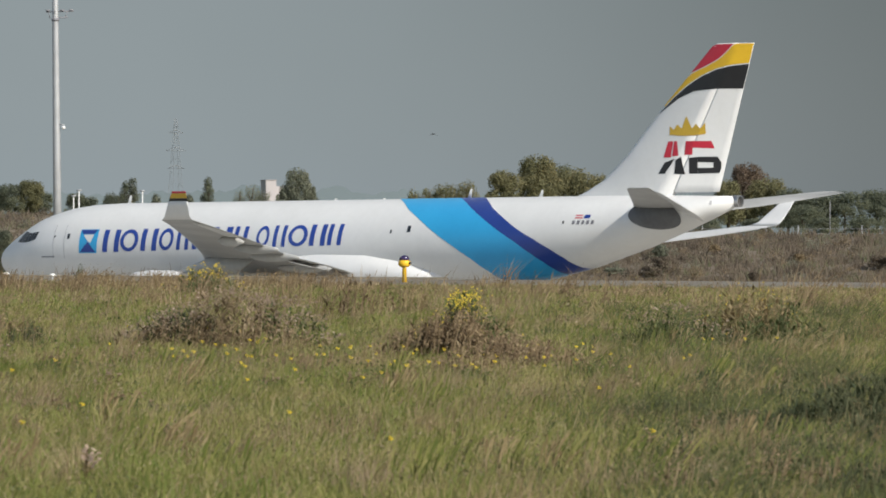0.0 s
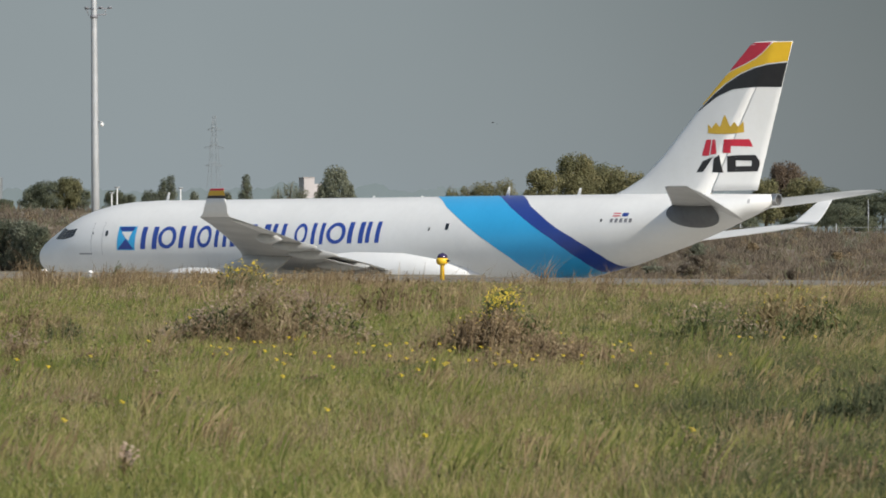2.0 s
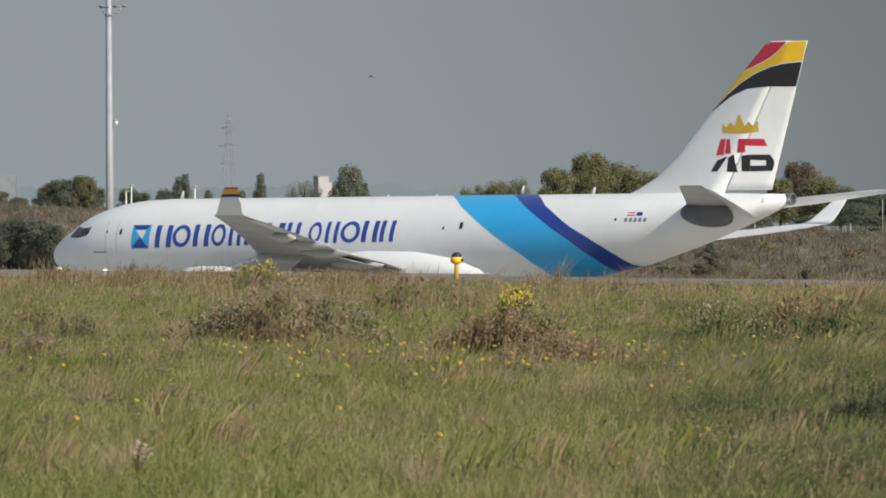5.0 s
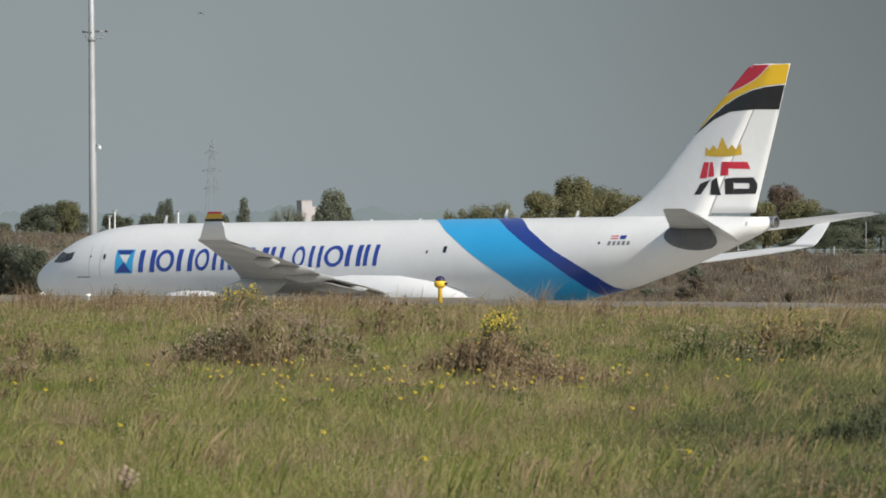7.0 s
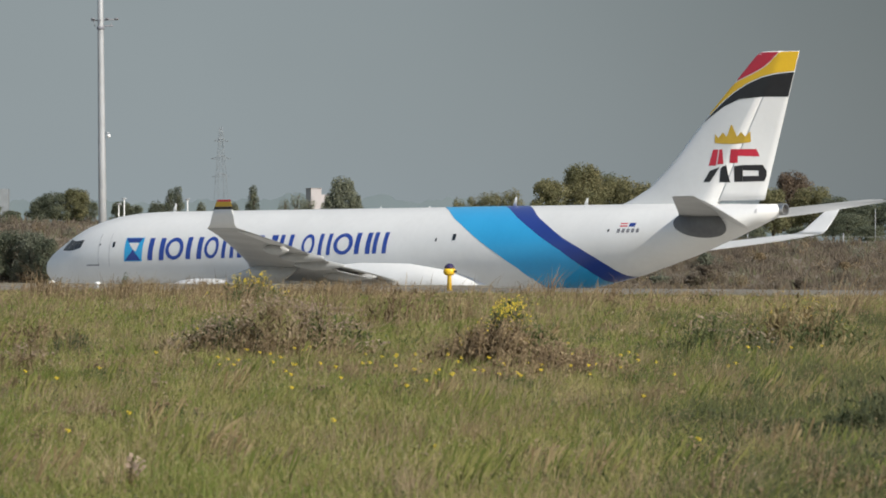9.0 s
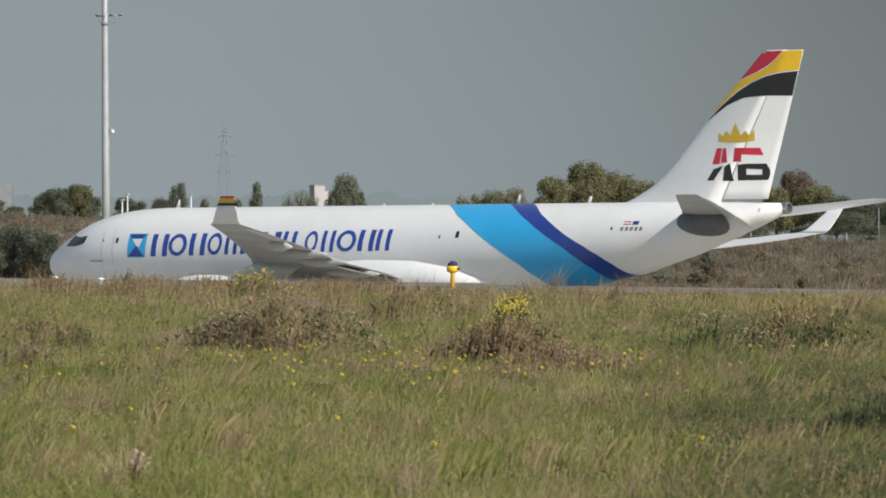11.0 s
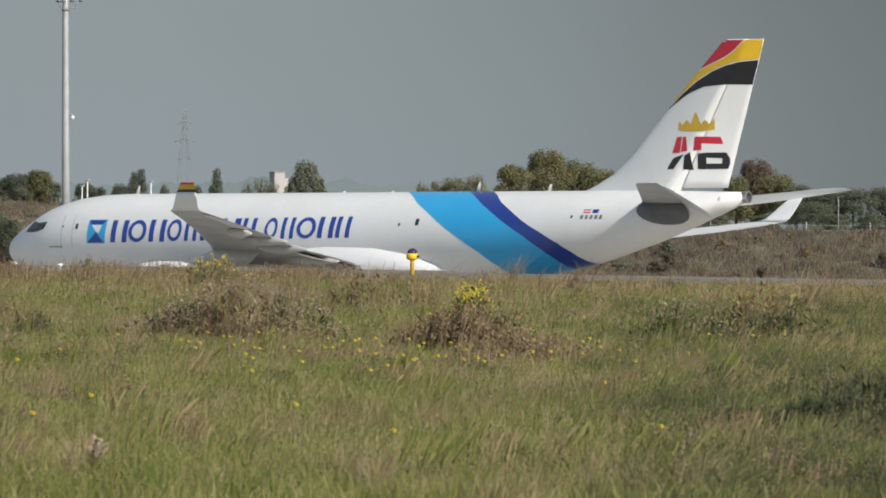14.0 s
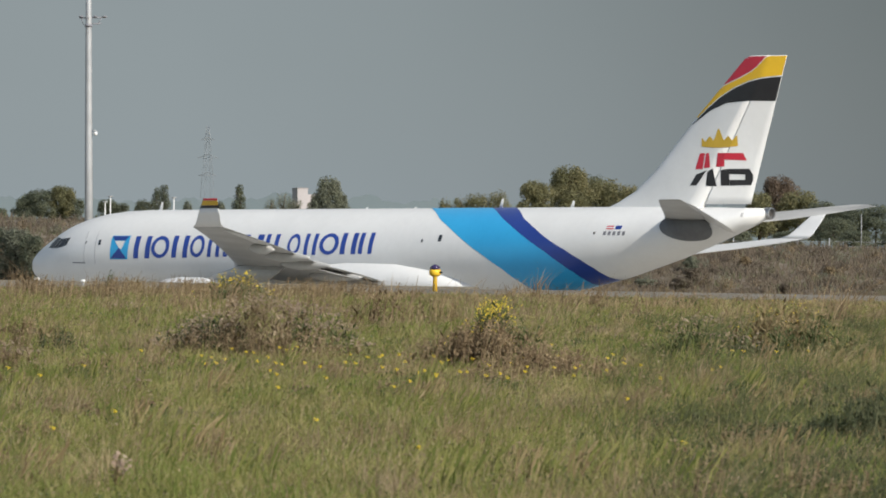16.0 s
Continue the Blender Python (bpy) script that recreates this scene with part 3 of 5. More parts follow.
        lo, hi, w = 4.42 + 0.32 * k, 5.86 + 0.2 * k, (x1 - x0) * 0.30
        if rounded:
            part("lettering_ring", ring(x0, x1, lo, hi), LETTER, body)
            continue
        for a in (x0 - 0.06, x1 - w - 0.06):
            part("lettering_bar", patch(((a, lo), (a + w, lo), (a + w + 0.14, hi), (a + 0.14, hi)), skin, 5), LETTER, body)
    # small markings: flag patches and a registration bar
    for lo, hi, mt in ((6.22, 6.29, RED), (6.29, 6.37, WHITE), (6.37, 6.44, RED)):
        part("flag_stripe", patch(((50.25, lo), (50.8, lo), (50.83, hi), (50.28, hi)), skin, 3), mt, body)
    part("flag_patch", patch(((50.9, 6.22), (51.35, 6.22), (51.38, 6.44), (50.95, 6.44)), skin, 3), NAVY, body)
    for k in range(5):
        part("registration_bar", patch(((50.1 + k * 0.34, 5.86), (50.3 + k * 0.34, 5.86), (50.34 + k * 0.34, 6.1), (50.14 + k * 0.34, 6.1)), skin, 3), MARK, body)
    # cockpit glazing
    for cs in (((3.85, 5.10), (4.42, 5.10), (4.86, 5.72), (4.56, 5.72)), ((4.45, 5.10), (4.94, 5.18), (5.26, 5.76), (4.89, 5.73)), ((4.97, 5.19), (5.42, 5.3), (5.60, 5.80), (5.29, 5.77)), ((3.2, 5.12), (3.82, 5.10), (4.52, 5.72), (3.75, 5.85))):
        part("cockpit_window", patch(cs, skin, 4), GLASS, body)
    # doors and small windows
    for cs in (((7.3, 4.05), (7.34, 4.05), (7.34, 6.2), (7.3, 6.2)), ((8.32, 4.05), (8.36, 4.05), (8.36, 6.2), (8.32, 6.2))):
        part("door_seam", patch(cs, skin, 5), SEAM, body)
    part("door_sill", patch(((6.15, 4.1), (7.4, 4.1), (7.4, 4.17), (6.15, 4.17)), skin, 5), MARK, body)
    for x, z, w, h in ((8.6, 5.3, 0.22, 0.34), (7.35, 5.4, 0.1, 0.14), (37.4, 5.5, 0.26, 0.4), (36.05, 5.45, 0.12, 0.2), (49.38, 5.92, 0.14, 0.16)):
        part("hull_window", patch(((x, z), (x + w, z), (x + w + 0.02, z + h), (x + 0.02, z + h)), skin, 3), GLASS, body)
    # dark oval plate round the tailplane root
    bm, ring = bmesh.new(), []
    cen = bm.verts.new(skin(55.8, 6.35, 0.06))
    for k in range(40):
        a = 2 * math.pi * k / 40
        ring.append([bm.verts.new(skin(55.8 + 1.72 * q * math.cos(a), 6.35 + 0.80 * q * math.sin(a) - 0.10 * q * math.cos(a), 0.06)) for q in (0.35, 0.7, 1.0)])
    for a, b in zip(ring, ring[1:] + ring[:1]):
        bm.faces.new((cen, a[0], b[0]))
        for j in (0, 1):
            bm.faces.new((a[j], a[j + 1], b[j + 1], b[j]))
    part("root_plate", bm, PANEL, body, "dark grey oval wear plate")
    pipe = part("exhaust_pipe", loft([[(x, r * math.cos(a), 7.17 + r * math.sin(a)) for a in (2 * math.pi * k / 24 for k in range(24))] for x, r in ((60.55, 0.36), (60.95, 0.36), (60.96, 0.28), (60.7, 0.26))]), METAL, body, smooth=False)
    part("exhaust_throat", tube([(60.68, 0, 7.17), (60.74, 0, 7.17)], [0.27, 0.27], 20), SOOT, pipe, smooth=False)
    part("tail_vent", patch(((59.3, 6.95), (59.45, 6.95), (59.45, 7.2), (59.3, 7.2)), skin, 2), SEAM, body)
    # blade aerials on the crown
    for x, h in ((11.4, 0.55), (40.0, 0.6), (45.6, 0.45), (29.0, 0.14), (33.0, 0.12)):
        part("aerial", loft([foil(x, 0, 7.45, 0.36, 0.12, upright=True), foil(x + 0.30, 0, 7.58 + h, 0.15, 0.1, upright=True)]), WHITE, body)
    make_wing(plane, -1)
    make_wing(plane, 1)
    make_fin(plane)
    make_stab(plane, -1)
    make_stab(plane, 1)
    make_gear(plane)
    return plane


make_aircraft()


# ---- far background ----
def at(across, depth):
    """Ground point at a bearing (metres across per 100 m of depth) and a depth."""
    x = across * depth / 100
    return x, depth, float(ground_z(x, depth))


def make_mast():
    x, y, z = at(-6.368, 436)
    m = thing("light_mast", pose(x, y, z - 0.1, 0, -0.6, 0), "tall galvanised steel floodlight mast behind the aircraft", "light mast")
    part("pole", tube([(0, 0, 0), (0, 0, 12), (0, 0, 22.6), (0, 0, 31)], [0.36, 0.31, 0.25, 0.20], 16), GALV, m)
    ring = part("ring_platform", tube([(-0.75, 0, 23.45), (1.5, 0, 23.5)], [0.05, 0.05], 8), MARK, m, "dark steel lamp crossbar")
    part("ring_platform", tube([(0, -0.9, 23.45), (0, 0.9, 23.45)], [0.05, 0.05], 8), MARK, m)
    part("ring_platform", tube([(-0.15, 0, 22.95), (1.05, 0, 23.0)], [0.045, 0.045], 8), MARK, m)
    part("collar", tube([(0, 0, 22.7), (0, 0, 22.95)], [0.31, 0.31], 14), MARK, m)
    for dx in (-0.6, 1.05):
        part("strut", tube([(dx, 0, 23.46), (dx * 0.7, 0, 22.9)], [0.03, 0.03], 6), MARK, m)
    for dx in (-0.62, 0.55, 1.3):
        part("lamp_head", box(dx - 0.16, dx + 0.16, -0.14, 0.14, 23.5, 23.63, 0.03), MARK, ring)
    part("bracket", tube([(0.3, -0.2, 14.25), (0.62, -0.25, 14.2)], [0.05, 0.05]), GALV, m)
    part("camera_housing", tube([(0.55, -0.25, 14.1), (0.62, -0.25, 13.85)], [0.17, 0.13], 12), WHITE, m)


def make_pylon():
    x, y, z = at(-4.165, 1500)
    p = thing("power_pylon", pose(x, y, z, 0, 0, 25), "lattice steel power pylon far off in the haze", "pylon")
    def w(h):
        return float(np.interp(h, (0, 10, 24, 38), (3.0, 2.0, 1.15, 0.3)))
    hs = (0, 5, 10, 14.5, 18.5, 22, 25.5, 29, 32, 35, 38)
    for sx in (-1, 1):
        for sy in (-1, 1):
            part("leg", tube([(sx * w(h), sy * w(h), h) for h in hs], [0.05] * len(hs), 4), FARP, p)
    for a, b in zip(hs, hs[1:]):
        bm = bmesh.new()
        for s in (-1, 1):
            for u, v in (((-1, s), (1, s)), ((s, -1), (s, 1))):
                tube([(u[0] * w(a), u[1] * w(a), a), (v[0] * w(b), v[1] * w(b), b)], [0.018, 0.018], 4, bm)
                tube([(v[0] * w(a), v[1] * w(a), a), (u[0] * w(b), u[1] * w(b), b)], [0.018, 0.018], 4, bm)
        part("bracing", bm, FARP, p)
    for h, half in ((24, 2.6), (29, 3.1), (34, 2.2)):
        bm = tube([(-half, 0, h), (0, 0, h + 0.9), (half, 0, h)], [0.05, 0.1, 0.05], 4)
        tube([(-half, 0, h), (half, 0, h)], [0.05, 0.05], 4, bm)
        part("cross_arm", bm, FARP, p)


def leaf_cloud(lobes, n, size, rnd):
    """Many small leaf sprays in uneven lobes (x, y, z, rx, ry, rz)."""
    lo = np.array(lobes)
    vol = lo[:, 3] * lo[:, 5]
    l = lo[rnd.choice(len(lo), n, p=vol / vol.sum())]
    unit = lambda v: v / np.linalg.norm(v, axis=1)[:, None]
    d = unit(rnd.normal(size=(n, 3)))
    r = 1.14 * rnd.rand(n) ** 0.42
    c = l[:, :3] + d * r[:, None] * l[:, 3:]
    out = unit(d + rnd.normal(size=(n, 3)) * 0.6 + np.array([0, 0, 0.2]))
    a = unit(np.cross(out, rnd.normal(size=(n, 3))))
    b = np.cross(out, a)
    s = (size * (0.5 + rnd.rand(n)) * 0.5)[:, None]
    verts = np.stack([c + a * u * s + b * v * s for u, v in ((-1, -0.3), (-0.2, -0.7), (0.9, -0.4), (0.7, 0.5), (-0.4, 0.8))], 1).reshape(-1, 3)
    faces = (np.arange(n)[:, None] * 5 + np.arange(5)).tolist()
    return verts, faces


def tree(across, depth, width, top, leaf, seed, label, tall=False, n=1500, name="tree", sink=0.0):
    """A broad tree; top is the crown's height above the eye line."""
    rnd = np.random.RandomState(seed)
    x, y, z = at(across, depth)
    h = top + 1.7 - z
    t = thing(name, pose(x, y, z), label, "tree" if name == "tree" else "bush")
    bm = tube([(0, 0, -0.2), (0.05 * h * 0.2, 0, h * 0.3), (0, 0.02 * h, h * 0.62), (0.02 * h, 0, h * 0.88)], [h * 0.035, h * 0.028, h * 0.017, h * 0.005], 8)
    for k in range(7):
        a, u = k * 2.4 + seed, 0.3 + 0.07 * k
        q = Vector((math.cos(a), math.sin(a), 0)) * width * (0.38 - 0.03 * k)
        tube([(0, 0, h * u), tuple(q * 0.5 + Vector((0, 0, h * (u + 0.12)))), tuple(q + Vector((0, 0, h * (u + 0.2))))], [h * 0.013, h * 0.008, h * 0.003], 5, bm)
    part("trunk", bm, BARK, t)
    lobes = []
    if tall:
        for k in range(6):
            u = 0.2 + 0.15 * k
            lobes.append((rnd.normal() * width * 0.05, rnd.normal() * width * 0.05, h * u, width * 0.5 * (1.05 - u * 0.75), width * 0.5 * (1.05 - u * 0.75), h * 0.11))
    else:
        lobes.append((0, 0, h * 0.60, width * 0.34, width * 0.32, h * 0.34))
        for k in range(4):
            a = k * 1.6 + seed
            lobes.append((width * 0.2 * math.cos(a), width * 0.2 * math.sin(a), h * (0.78 + 0.05 * rnd.rand()), width * (0.13 + 0.06 * rnd.rand()), width * 0.15, h * 0.13))
        for k in range(34):
            a = k * 2.4 + seed * 1.7
            u = 0.24 + 0.62 * rnd.random()
            rr = width * (0.20 + 0.20 * rnd.random()) * (1.15 - 0.65 * max(0.0, u - 0.45))
            q = 0.4 + 0.9 * rnd.random()
            lobes.append((rr * math.cos(a), rr * math.sin(a), h * u, width * 0.12 * q, width * 0.13 * q, h * 0.10 * q))
    v, f = leaf_cloud(lobes, int(n * 6.5), max(0.10, min(0.165, h * 0.026)), rnd)
    part("crown", mesh_from("crown", v, f, leaf), leaf, t)
    return t


def make_trees():
    green, dark, red = "broad olive-green tree behind the bank", "dark green tree behind the bank", "reddish-brown autumn tree behind the bank"
    # bearing, crown width, crown top over the eye, depth
    for bearing, wide, top, d, leaf, label, tall, n in (
            (2.61, 5.5, 12.0, 560, LEAF, green, False, 2600), (2.02, 4.9, 10.2, 555, LEAF, green, False, 1800), (3.26, 5.4, 10.8, 565, LEAF, green, False, 2000), (3.77, 4.2, 10.0, 560, LEAF, green, False, 1500), (2.95, 5.5, 11.3, 575, LEAFD, green, False, 1600),
            (6.55, 5.0, 11.2, 560, LEAFR, red, False, 2000), (6.95, 5.3, 9.5, 555, LEAF, green, False, 1700), (6.19, 3.8, 9.1, 550, LEAF, green, False, 1300), (7.32, 4.1, 8.3, 550, LEAFD, dark, False, 1200),
            (7.80, 4.6, 7.7, 540, LEAFD, dark, False, 1400), (8.38, 5.2, 7.8, 540, LEAFD, dark, False, 1400), (8.99, 4.6, 8.1, 545, LEAFD, dark, False, 1300), (7.59, 5.0, 6.3, 525, LEAFD, dark, False, 1200),
            (-7.30, 4.6, 8.5, 540, LEAFD, dark, False, 1900), (-6.88, 3.5, 8.9, 540, LEAF, green, False, 1700), (-7.57, 2.9, 7.7, 540, LEAFD, dark, False, 1100), (-6.67, 2.5, 7.7, 540, LEAFD, dark, False, 900),
            (-6.03, 2.9, 7.6, 545, LEAFD, dark, False, 1100), (-5.79, 2.0, 7.2, 545, LEAFD, dark, False, 700), (-5.13, 2.3, 8.7, 560, LEAFD, "slim dark poplar behind the aircraft", True, 500), (-4.98, 2.5, 9.0, 560, LEAFD, "slim dark poplar behind the aircraft", True, 500), (-5.36, 2.2, 7.9, 560, LEAFD, dark, False, 500),
            # most trees past 600 m take the haze-paled leaf colour
            (-4.54, 1.4, 8.5, 620, HAZELEAF, "grey-green tree behind the aircraft", False, 500), (-3.56, 2.8, 10.0, 620, LEAFD, "narrow grey-green tree behind the aircraft", True, 600), (-3.92, 1.3, 9.7, 700, HAZELEAF, "grey-green tree behind the aircraft", False, 400),
            (-1.89, 4.5, 12.1, 640, HAZELEAF, "grey-green tree behind the aircraft", False, 1700), (-2.11, 2.3, 9.9, 640, HAZELEAF, "grey-green tree behind the aircraft", False, 700), (-1.63, 2.0, 10.0, 640, HAZELEAF, "grey-green tree behind the aircraft", False, 700), (-8.10, 2.6, 6.8, 560, LEAFD, dark, False, 800), (-8.47, 2.6, 7.5, 560, LEAFD, dark, False, 800),
            (0.89, 5.6, 12.8, 800, LEAF, "olive trees far behind the aircraft", False, 900), (1.28, 5.0, 13.2, 800, LEAF, "olive trees far behind the aircraft", False, 900), (0.59, 4.0, 12.3, 800, LEAF, "olive trees far behind the aircraft", False, 500), (0.30, 3.0, 11.9, 800, LEAF, "olive trees far behind the aircraft", False, 400), (-2.74, 4.2, 16.0, 1000, HAZELEAF, "trees round a far building", False, 500), (-2.50, 3.4, 14.9, 1000, HAZELEAF, "trees round a far building", False, 500), (-2.98, 3.4, 14.8, 1000, HAZELEAF, "trees round a far building", False, 400)):
        tree(bearing, d, wide, top, leaf, int(bearing * 94 + 840) * 7 + d, label, tall, n)
    # brown scrub over the bank
    rnd = np.random.RandomState(31)
    for k in range(15):
        d = 444 + 36 * rnd.rand()
        b = 3.2 + 6.4 * rnd.rand() if k < 11 else -8.6 + 1.6 * rnd.rand()
        x = b * d / 100
        z = float(ground_z(x, d))
        tree(b, d, 1.0 + 1.4 * rnd.rand(), z - 1.7 + 0.8 + 0.9 * rnd.rand(), (BANKG, HAZELEAF, BANKG, MAUVE, BANKG)[k % 5], 500 + k, "low brown scrub bush on the far bank", False, 380, "bush")
    # dark bushes on the near side of the bank
    for bearing, wide, top, d, leaf in ((-8.10, 3.4, 4.0, 448, LEAFD), (-7.76, 3.2, 3.9, 446, HAZELEAF), (-7.46, 2.8, 3.3, 444, LEAFD), (-8.45, 3.0, 3.6, 446, LEAFD), (-7.24, 2.0, 1.4, 443, LEAFD), (5.84, 3.2, 4.5, 500, LEAFD), (6.74, 3.7, 4.6, 500, LEAFD), (8.01, 3.7, 4.7, 502, LEAFD), (8.75, 3.7, 4.7, 502, LEAFD)):
        tree(bearing, d, wide, top, leaf, int(bearing * 94 + 840) * 3 + d, "low dark green bush on the bank", False, 900, "bush")


def make_far():
    # one long irregular line of woods near the horizon
    xs = np.linspace(-420, 420, 421)
    tops = 48.2 + 3.2 * wave(xs, xs * 0, 0.05) + 2.2 * wave(xs, xs * 0, 0.21, 3.0) + 0.8 * wave(xs, xs * 0, 0.9, 5.0)
    tops += np.where((xs > 215), -4, 0) + 5.0 * np.exp(-((xs + 42) / 11) ** 2) + 4.0 * np.exp(-((xs + 90) / 14) ** 2) + 3 * np.exp(-((xs - 330) / 60) ** 2)
    v, f = [], []
    for x, t in zip(xs, tops):
        v += [(x, 3400, 0.0), (x, 3400, t), (x, 3430, t - 1.0), (x, 3430, 0.0)]
    for i in range(len(xs) - 1):
        a, b = 4 * i, 4 * i + 4
        f += [(a, b, b + 1, a + 1), (a + 1, b + 1, b + 2, a + 2), (a + 2, b + 2, b + 3, a + 3)]
    tagged(new("backdrop", mesh_from("backdrop", v, f, FARW)), "long blue-grey line of distant woods, haze painted in", "distant woods", kind="structure")
    x, y, z = at(-2.38, 1150)
    b = thing("building", pose(x, y, z, 0, 0, 12), "pale pink rendered building among far trees", "building")
    part("wall", box(-1.7, 0.6, -3, 3, 0, 14.9, 0.05), BRICKP, b, smooth=False)
    part("roof", box(-1.8, 0.7, -3.1, 3.1, 14.9, 15.1, 0.05), mat("pale_roof", (0.36, 0.33, 0.325), (0.33, 0.30, 0.295)), b, smooth=False)
    part("wing", box(0.62, 2.3, -2.5, 3, 0, 13.7, 0.05), BRICKP, b, smooth=False)
    x, y, z = at(-8.3, 1900)
    b = thing("tower", pose(x, y, z), "grey concrete tower in the far haze", "tower")
    part("shaft", box(-3.2, 3.0, -3, 3, 0, 27, 0.2), FARP, b, smooth=False)
    # slim lamp posts behind the aircraft's nose
    for bearing, top, d in ((-6.08, 5.8, 445), (-5.98, 6.27, 445), (-4.79, 6.57, 470)):
        x, y, z = at(bearing, d)
        h = top + 1.7 - z
        p = thing("lamp_post", pose(x, y, z), "slim white lamp post behind the aircraft", "lamp post", "lamp posts")
        part("post", tube([(0, 0, -0.2), (0, 0, h)], [0.07, 0.05], 8), PALE, p)
        part("lamp_head", box(-0.22, 0.22, -0.12, 0.12, h, h + 0.12, 0.03), GALV, p)
    # fence on the far bank
    for k in range(9):
        x = 27.65 + 2.9 * k
        z = float(ground_z(x, 484))
        tall = k == 4
        p = thing("fence_post", pose(x, 484, z), "pale fence post on the far bank", "fence post", "fence posts")
        part("post", tube([(0, 0, -0.1), (0, 0, 3.3 if tall else 1.0)], [0.035 if tall else 0.06, 0.03 if tall else 0.05], 6), GALV, p)
        if not tall:
            part("cap", tube([(0, 0, 1.0), (0, 0, 1.12)], [0.07, 0.05], 6), GALV, p)
    for h in (0.35, 0.8):
        pts = [(27.65 + 2.9 * k, 484, float(ground_z(27.65 + 2.9 * k, 484)) + h) for k in range(9)]
        me = bpy.data.meshes.new("fence_wire")
        bm = tube(pts, [0.013] * 9, 4)
        bm.to_mesh(me)
        bm.free()
        me.materials.append(GALV)
        tagged(new("fence_wire", me), "thin steel fence wire along the bank", "fence wire")


make_mast()
make_pylon()
make_trees()
make_far()


# ---- taxiway light ----
def make_marker():
    x, y = 0.19, 158.0
    z = float(ground_z(x, y)) + 0.03
    m = thing("taxiway_light", pose(x, y, z), "yellow taxiway edge light with dark blue dome", "taxiway light")
    part("stem", tube([(0, 0, -0.02), (0, 0, 0.42), (0, 0, 0.47)], [0.075, 0.06, 0.10], 14), YELLOW, m)
    part("housing", tube([(0, 0, 0.45), (0, 0, 0.50), (0, 0, 0.61), (0, 0, 0.65)], [0.10, 0.175, 0.18, 0.15], 18), YELLOW, m)
    part("dome", tube([(0, 0, 0.65), (0, 0, 0.71), (0, 0, 0.77), (0, 0, 0.80)], [0.15, 0.15, 0.10, 0.03], 18), mat("dark_blue_glass", (0.03, 0.02, 0.07), (0.04, 0.03, 0.09), 0.15, spec=0.6), m)
    part("knob", tube([(0.13, -0.1, 0.57), (0.21, -0.14, 0.57)], [0.03, 0.03], 8), BLACK, m)


make_marker()


def make_edge_markers():
    for x, h in ((-11.75, 0.22), (-10.36, 0.18)):
        m = pose(x, 160.0, float(ground_z(x, 160.0)) + 0.03, 0, 0, 8)
        t = thing("edge_marker", m, "small white edge marker on a short stem", "edge marker", "white edge markers")
        part("stem", tube([(0, 0, -0.02), (0, 0, h - 0.1)], [0.03, 0.025], 8), GALV, t)
        part("marker_head", box(-0.09, 0.09, -0.05, 0.05, h - 0.10, h, 0.025), WHITE, t)


make_edge_markers()


